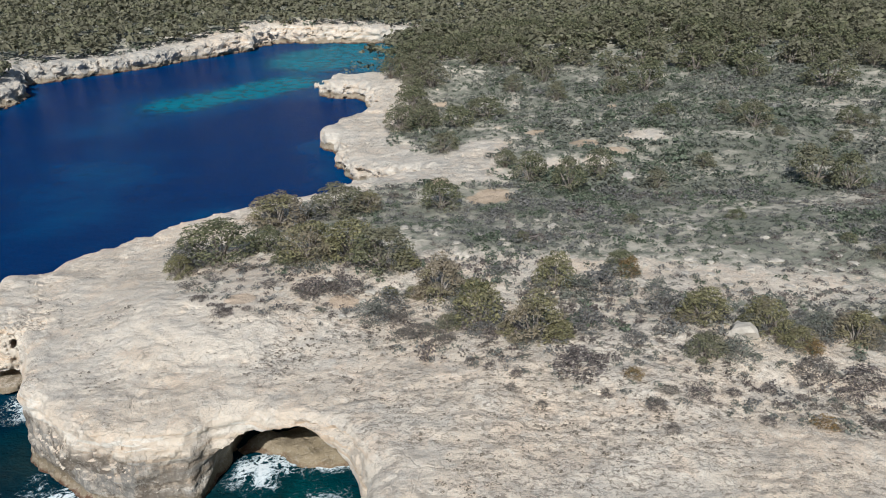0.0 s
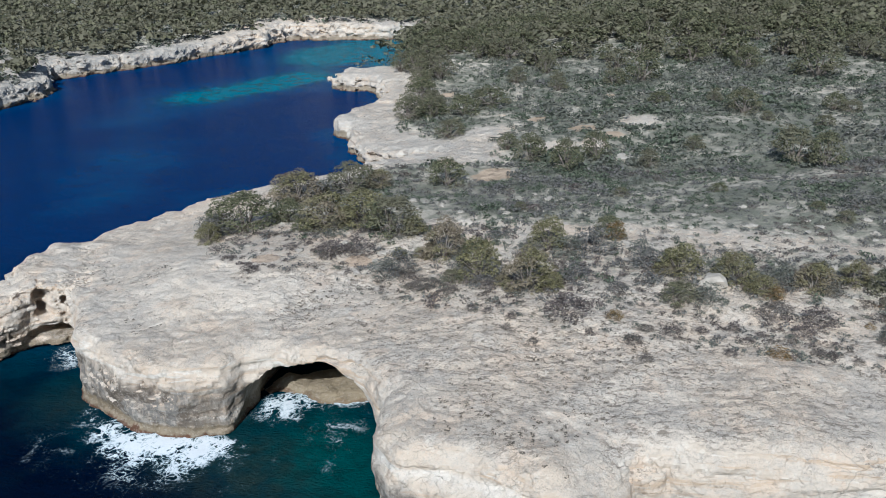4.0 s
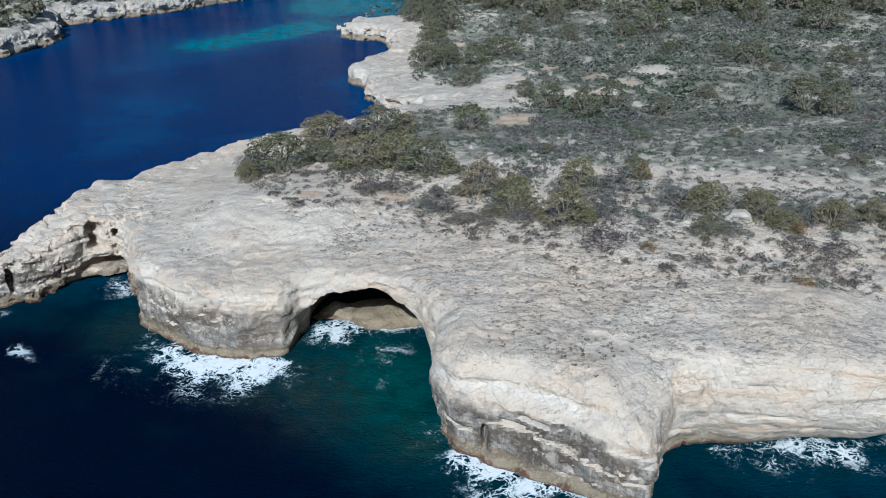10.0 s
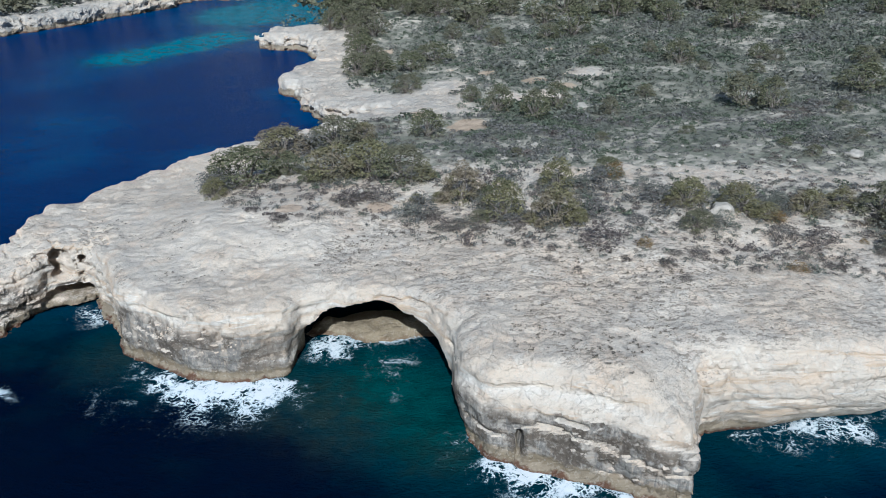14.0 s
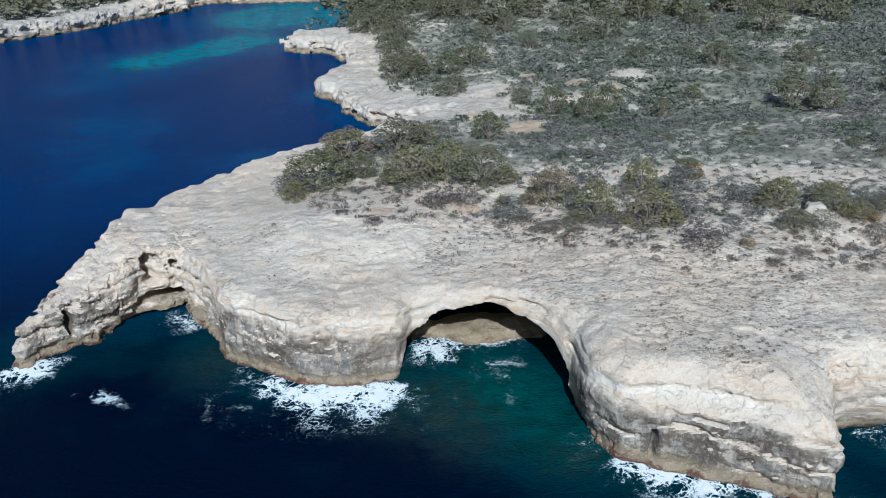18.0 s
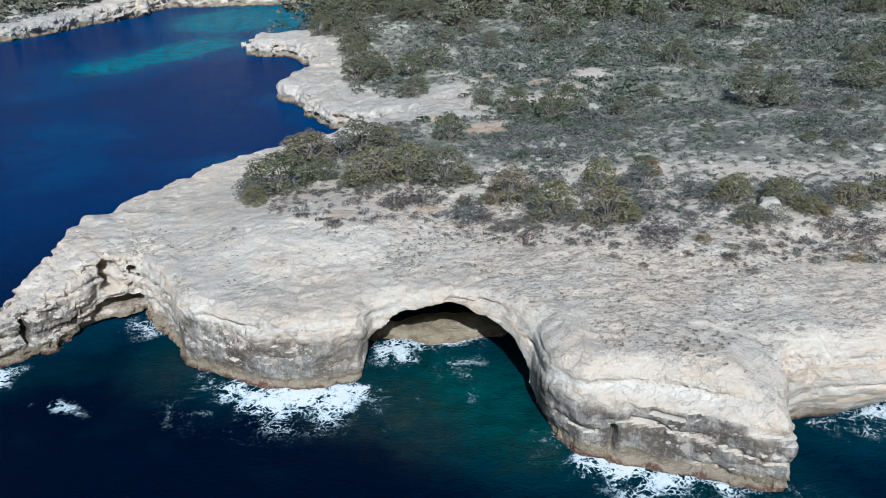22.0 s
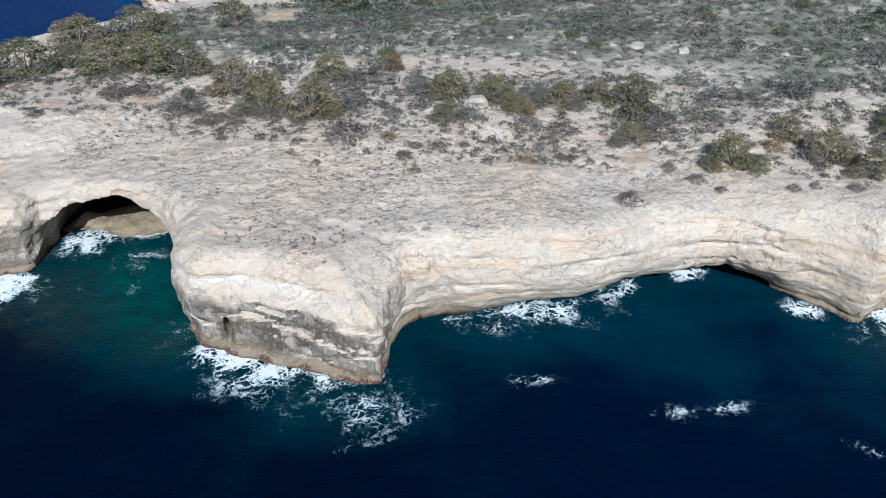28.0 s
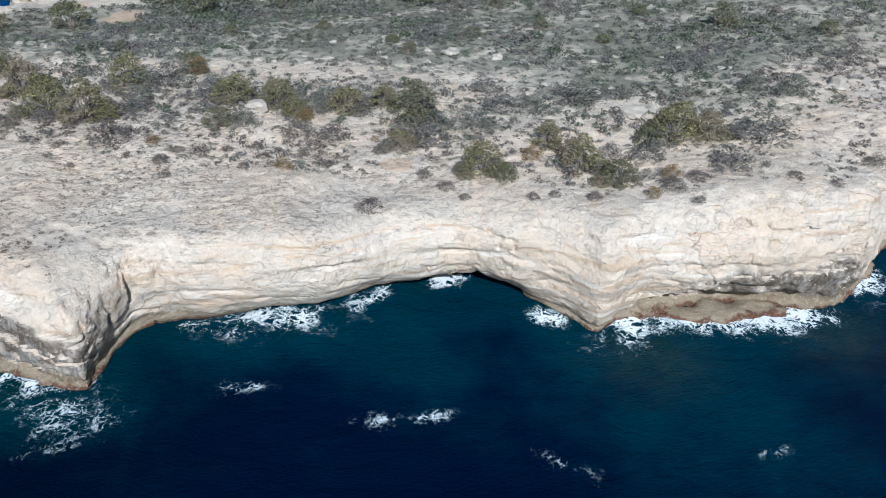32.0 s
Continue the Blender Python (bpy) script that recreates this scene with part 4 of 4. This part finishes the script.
# pines behind: x, y, crown width, height
PINES_COVE = ((8.8, 138.5, 7, 5), (4.1, 176.5, 6.7, 4.2), (-14, 256, 12, 8), (-20, 251, 6.8, 6.6), (-11, 236.9, 8.2, 6.3), (-7.6, 213.2, 8.4, 6.7), (-7.9, 197.6, 8.6, 5.8), (-3, 200.6, 7.9, 5), (-6.3, 236, 9.2, 8), (22.3, 238.5, 6.2, 5.9), (10.5, 204.5, 9, 5.3), (5, 197.5, 7.4, 5.5),
              (25.5, 217, 5.6, 4.8), (16.9, 162, 4, 3.4), (21.5, 152, 6, 5.5), (2.1, 257, 8.8, 6.8), (10.9, 256, 9.9, 6.8), (15, 228, 6, 4.6), (28, 148.5, 6, 5.8), (33.3, 158, 5.8, 5.3), (42, 153, 4, 3.9), (-14.5, 247, 9, 7), (-10, 224, 8, 6.4), (-4, 206.5, 7, 5.2))
PINES_SLOPE = ((45.8, 223.5, 9.5, 8.2), (39, 221, 6.4, 4.8), (60.5, 244, 11, 7.3), (72.3, 232, 7.6, 6.2), (86.3, 221, 13.2, 9), (102.9, 243, 9.6, 6), (63.8, 187.3, 7.6, 5.8), (65.8, 151.5, 8.2, 6.5), (69.3, 146.2, 6.2, 6), (88.5, 154.4, 9.9, 5.7), (100.4, 178.4, 6.5, 4), (97.6, 152, 5.7, 4.5),
               (112.9, 172, 6.3, 5), (108.5, 183, 6.7, 4.7), (130, 223, 6, 4.6), (125.5, 226, 8, 5), (138.8, 212.5, 7.7, 5.7), (47.3, 196, 5.3, 3.1), (59.3, 196.8, 4.5, 3.2), (82.3, 190.8, 5.2, 4), (67.5, 181, 3.3, 2.1), (84.6, 187.3, 4.3, 3), (76.8, 176.8, 4.1, 2.5), (51.1, 164, 4, 2.7))
PINES_WOOD = ((50.8, 271.4, 11.8, 8.2), (61, 269.8, 11.6, 8.1), (91.7, 289, 9, 7), (98.6, 283, 9.8, 7.3), (114, 300, 10, 7), (72.2, 275.7, 9.7, 7.7), (41.3, 292.7, 10.5, 7.2), (31, 291.7, 10.5, 7.2), (17, 298, 10.8, 7.4), (14.4, 272, 8.8, 6.2), (80.2, 273.4, 7.5, 5.5), (110.6, 118.5, 4.8, 4), (123.2, 111.8, 3.3, 2.4), (-2, 268, 9, 7), (-13, 274, 9, 7))
for n, (x, y, w, h) in enumerate(PINES_COVE + PINES_SLOPE + PINES_WOOD):
    stand(pines[n % 5], x, y, w, h, "dark green pine with a broad rounded crown in the scrub", "tree", "pines")
for n, (x, y, w, h) in enumerate(((62.7, 113.5, 2.5, 1.9), (60.8, 118.3, 2.3, 1.5), (84, 126.3, 3, 1.7), (72.9, 122, 3.5, 1.6), (92, 118, 2.6, 1.6), (36, 128, 2.6, 1.5), (50, 131, 3, 1.6), (79, 140, 3.4, 2), (101, 131, 3, 1.8), (22, 118.5, 2.2, 1.4))):
    stand(pines[n % 5], x, y, w, h, "small bright green bush standing out of grey scrub", "bush", "green bushes")

# ---- the wood and the scrub ----
def scatter(seed, x0, x1, y0, y1, gap):
    rng = np.random.default_rng(seed)
    gx, gy = np.meshgrid(np.arange(x0, x1, gap), np.arange(y0, y1, gap))
    return (gx + rng.uniform(-0.6, 0.6, gx.shape) * gap).ravel(), (gy + rng.uniform(-0.6, 0.6, gy.shape) * gap).ravel(), rng


def carpet(name, seed, x, y, wide, tall, lobes, count, size, material, label, category, variants=6, sink=0.08):
    """Many plants in one mesh; none on open ground."""
    here = ~open_ground(x, y)
    x, y, wide, tall = x[here], y[here], wide[here], tall[here]
    rng = np.random.default_rng(seed)
    z = ground_at(x, y) - sink
    models = []
    for k in range(variants):
        leaves = sprays(np.random.default_rng(seed * 10 + k), lobes_for(np.random.default_rng(seed + 50 + k), *lobes), count, size, 0.35, 0.7, 0.6)[0]
        models.append(leaves)
    turn, kind = rng.uniform(0, math.tau, len(x)), rng.integers(0, variants, len(x))
    v = np.stack(models)[kind]
    c, s = np.cos(turn)[:, None], np.sin(turn)[:, None]
    out = np.stack([x[:, None] + (v[..., 0] * c - v[..., 1] * s) * wide[:, None], y[:, None] + (v[..., 0] * s + v[..., 1] * c) * wide[:, None], z[:, None] + v[..., 2] * tall[:, None]], -1)
    me = quick_mesh(name, out.reshape(-1, 3), np.arange(out.size // 3).reshape(-1, 4), material)
    return tagged(new(name, me), label, category, kind="stuff")


LOW = (5, 0.34, 0.12, 0.34, 0.24)
# tufts in the clefts of the bare rock
x, y, rng = scatter(11, -34, 110, 58, 103, 0.55)
d = coast_distance(x, y)
bare = (d > 3.5) & (y < scrub_line(x) + 3)
chance = 0.06 + 0.34 * mound(x, y, 22, 79, 17) + 0.16 * mound(x, y, 2, 88, 12) + 0.35 * value_noise(x / 4, y / 3)
pick = bare & (rng.random(len(x)) < chance)
x, y = x[pick], y[pick]
carpet("rock_tuft", 12, x, y, rng.uniform(0.2, 0.6, len(x)), rng.uniform(0.1, 0.3, len(x)), LOW, 6, 0.2, DRY_TUFT, "small dry brown tufts in clefts of the bare rock", "tuft", sink=0.05)
# cushions at the edge of the scrub
x, y, rng = scatter(13, -20, 126, 66, 112, 1.0)
pick = (coast_distance(x, y) > 2.5) & (y > scrub_line(x) - 2) & (y < scrub_line(x) + 26) & (rng.random(len(x)) < 0.62 + 0.35 * value_noise(x / 5, y / 5))
x, y = x[pick], y[pick]
size = rng.uniform(0.5, 1.8, len(x)) * (1 + 0.4 * value_noise(x / 7, y / 7))
half = rng.random(len(x)) < 0.5
for flag, material, tone in ((half, BROWN_SCRUB, "brown"), (~half, GREY_SCRUB, "grey")):
    carpet(f"{tone}_scrub", 14 + int(flag[0]), x[flag], y[flag], size[flag], 0.8 * size[flag], LOW, 42, 0.07, material, f"low {tone} cushion scrub over stony ground", "scrub")
# closed scrub behind
x, y, rng = scatter(16, -35, 175, 84, 150, 1.35)
cover = scrub_cover(x, y) * np.clip((y - scrub_line(x) - 5) / 12, 0, 1)
pick = rng.random(len(x)) < 0.95 * cover + 0.10 * (cover > 0.05)
x, y = x[pick], y[pick]
size = rng.uniform(0.8, 2.0, len(x)) * (1.05 + 0.5 * value_noise(x / 9, y / 9))
mixed = value_noise(x / 6 + 40, y / 6) + rng.uniform(-0.6, 0.6, len(x))
for n, (flag, material, tone) in enumerate((((mixed > 0.1), GREEN_SCRUB, "green"), ((mixed <= 0.1) & (mixed > -0.75), GREY_SCRUB, "grey"), (mixed <= -0.75, BROWN_SCRUB, "brown"))):
    carpet(f"{tone}_scrub", 17 + n, x[flag], y[flag], size[flag], 0.85 * size[flag], LOW, 42, 0.07, material, f"dense {tone} scrub on the plateau", "scrub")
x, y, rng = scatter(21, -35, 200, 148, 262, 1.8)
cover = scrub_cover(x, y)
pick = rng.random(len(x)) < 1.1 * cover
x, y = x[pick], y[pick]
size = rng.uniform(1.2, 3.0, len(x)) * (1.1 + 0.5 * value_noise(x / 12, y / 12))
mixed = value_noise(x / 9 + 40, y / 9) + rng.uniform(-0.7, 0.7, len(x))
for n, (flag, material, tone) in enumerate((((mixed > -0.1), GREEN_SCRUB, "green"), ((mixed <= -0.1), GREY_SCRUB, "grey"))):
    carpet(f"{tone}_scrub", 22 + n, x[flag], y[flag], size[flag], 0.8 * size[flag], LOW, 28, 0.085, material, f"dense {tone} scrub inland", "scrub")
# the wood: single pines inland, then a closed wood
CROWN = (7, 0.36, 0.45, 0.75, 0.24)
x, y, rng = scatter(31, -40, 175, 205, 330, 7.2)
d = coast_distance(x, y)
dense = np.clip((y - 232 + 0.12 * x) / 45, 0.0, 0.95)
pick = (d > 9) & (rng.random(len(x)) < dense * (0.8 + 0.5 * value_noise(x / 25, y / 25)))
x, y = x[pick], y[pick]
for a, b in list(zip(x, y))[:300]:
    stand(wood_pines[rng.integers(4)], a, b, rng.uniform(6, 10), rng.uniform(4.5, 6.8), "dark green pine at the edge of the wood", "tree", "pines")
x, y, rng = scatter(33, -290, 200, 200, 500, 5.0)
d = coast_distance(x, y)
pick = (d > 4.5) & ((y > 272) | (x < -60)) & (rng.random(len(x)) < 0.75)
x, y = x[pick], y[pick]
size = rng.uniform(4.5, 8.5, len(x))
carpet("pine_wood", 34, x, y, size, rng.uniform(4.0, 6.5, len(x)), CROWN, 50, 0.11, PINE, "closed dark green pine wood round the cove", "wood")
x, y, rng = scatter(35, -290, 200, 200, 500, 4.0)
d = coast_distance(x, y)
pick = (d > 2.2) & ((y > 262) | (x < -60)) & (rng.random(len(x)) < 0.7)
x, y = x[pick], y[pick]
size = rng.uniform(2.5, 4.5, len(x))
carpet("wood_scrub", 36, x, y, size, 0.75 * size, LOW, 12, 0.13, GREEN_SCRUB, "green-grey scrub under the far wood", "scrub")
retire(wood_pines + pines + bushes + greys + browns + rusts)


# ---- stones ----
def stone_mesh(seed):
    rng = np.random.default_rng(seed)
    bm = bmesh.new()
    bmesh.ops.create_icosphere(bm, subdivisions=2, radius=0.5)
    offset = Vector(rng.uniform(-50, 50, 3))
    for v in bm.verts:
        v.co *= 1 + 0.7 * round(3 * noise.noise(v.co * 2.4 + offset)) / 3 + 0.3 * noise.noise(v.co * 5 + offset)
        v.co.z = max(v.co.z, -0.22)
    me = bpy.data.meshes.new("boulder")
    bm.to_mesh(me)
    bm.free()
    me.materials.append(STONE)
    return me


stones = [stone_mesh(k) for k in range(6)]


def boulder(x, y, wide, tall, label):
    rng = random.Random(int(x * 57 + y * 911))
    z = float(ground_at(np.array([x]), np.array([y]))[0])
    ob = new("boulder", stones[rng.randrange(6)])
    ob.matrix_basis = Matrix.LocRotScale((x, y, z + 0.1 * tall), Euler((0, 0, rng.uniform(0, 6))), (wide, wide * rng.uniform(0.7, 1.0), tall))
    return tagged(ob, label, "boulder", "boulders")


for x, y, w, h in ((43.6, 92.8, 2.6, 2.2), (68.8, 114, 2.4, 1.3), (15.4, 111.6, 1.6, 1.7), (88.1, 87.4, 3.3, 1.6), (75.4, 112, 1.6, 1.1), (38, 158, 4.0, 1.8), (114, 90.5, 2.8, 2.0), (90.8, 88.5, 2.2, 1.2)):
    boulder(x, y, w, h, "large pale limestone boulder among the scrub")
x, y, rng = scatter(41, -20, 140, 84, 136, 1.6)
pick = (coast_distance(x, y) > 3) & (rng.random(len(x)) < 0.03 + 0.25 * mound(x, (y - 112 + 0.15 * x) * 5, 45, 0, 62)) & (y > scrub_line(x) + 2)
for a, b in list(zip(x[pick], y[pick]))[:290]:
    w = rng.uniform(0.5, 1.3)
    boulder(a, b, w, w * rng.uniform(0.3, 0.6), "pale weathered limestone block lying in the scrub")


# ---- surf ----
def surf(x, y, half_x, half_y, turn, strength, hug, label):
    """Foam afloat: thick near its middle, and near the rock where hug is set."""
    step = 0.5
    u, v = np.meshgrid(np.arange(-half_x, half_x + step, step), np.arange(-half_y, half_y + step, step), indexing="ij")
    c, s = math.cos(radians(turn)), math.sin(radians(turn))
    px, py = x + u * c - v * s, y + u * s + v * c
    r = np.sqrt((u / half_x) ** 2 + (v / half_y) ** 2)
    ragged = 0.5 * fractal(px / 3, py / 3, None, 3)
    d = -coast_distance(px, py)
    thick = np.clip(1.25 * (1 - r) + 0.45 * ragged, 0, 1)
    if hug:
        thick = thick * np.clip(1.15 - np.abs(d) / (1.15 * hug), 0, 1) * 0.95 + 0.35 * np.clip(1.5 * (1 - r) + ragged, 0, 1) * np.clip(1 + 1.6 * ragged - np.abs(d) / (0.25 * hug), 0, 1)
    thick = np.where(r > 0.97, 0, 0.74 * np.clip(thick, 0, 1.1) * strength)
    n = np.arange(px.size).reshape(px.shape)
    quads = np.stack([n[:-1, :-1], n[1:, :-1], n[1:, 1:], n[:-1, 1:]], -1).reshape(-1, 4)
    keep = thick.ravel()[quads].max(1) > 0.02
    used, quads = np.unique(quads[keep], return_inverse=True)
    z = 0.05 + 0.12 * thick + 0.05 * fractal(px / 1.5, py / 1.5, None, 2)
    verts = np.stack([px, py, z], -1).reshape(-1, 3)[used]
    me = quick_mesh("sea_foam", verts, quads.reshape(-1, 4), FOAM, True)
    me.attributes.new("thick", "FLOAT", "POINT").data.foreach_set("value", thick.ravel()[used].astype(np.float32))
    return tagged(new("sea_foam", me), label, "foam", "surf")


BREAKING, DRIFTING = "white foam breaking at the foot of the cliff", "thin streak of white foam drifting on the sea"
for x, y, a, b, turn, strength, hug in ((-13, 73.5, 14.5, 8.5, -8, 1.0, 10.5), (-46, 79.5, 7, 4, 30, 1.0, 6), (-31, 91.5, 6, 4, 0, 0.6, 0), (-1, 83.5, 6, 4.5, 40, 0.75, 0), (6, 85.5, 5, 3, 0, 0.9, 0), (5, 79, 4, 5, 20, 0.45, 0),
                                        (20, 59.5, 13, 7.5, -27, 0.78, 8), (31.0, 54.2, 6.5, 5.0, 0, 0.5, 0), (47, 66, 9.5, 4.6, 6, 0.85, 6), (57, 69.5, 6, 3, 35, 0.9, 4), (65, 74, 5, 3.5, 0, 0.95, 0), (75, 66, 3, 2.6, -30, 1.1, 0),
                                        (84, 63, 8, 4, 10, 1.0, 6), (97, 64, 13, 4, 0, 1.15, 7), (112, 70, 6, 4, 40, 0.7, 5), (-40, 112, 3, 10, 5, 0.6, 0), (-44, 118, 4, 9, -15, 0.8, 6)):
    surf(x, y, a, b, turn, strength, hug, BREAKING)
for x, y, a, b, turn, strength in ((-35.5, 74.8, 4.5, 1.6, -20, 0.6), (46, 56.5, 5, 1.3, 2, 0.55), (59, 51.4, 7.5, 1.5, 6, 0.65), (73, 45.3, 3.5, 1.4, -30, 0.4), (91, 46, 4, 1.2, 10, 0.35), (6, 74, 1.3, 2.6, 10, 0.5), (30, 49, 4, 1.4, 10, 0.3)):
    surf(x, y, a, b, turn, strength, 0, DRIFTING)
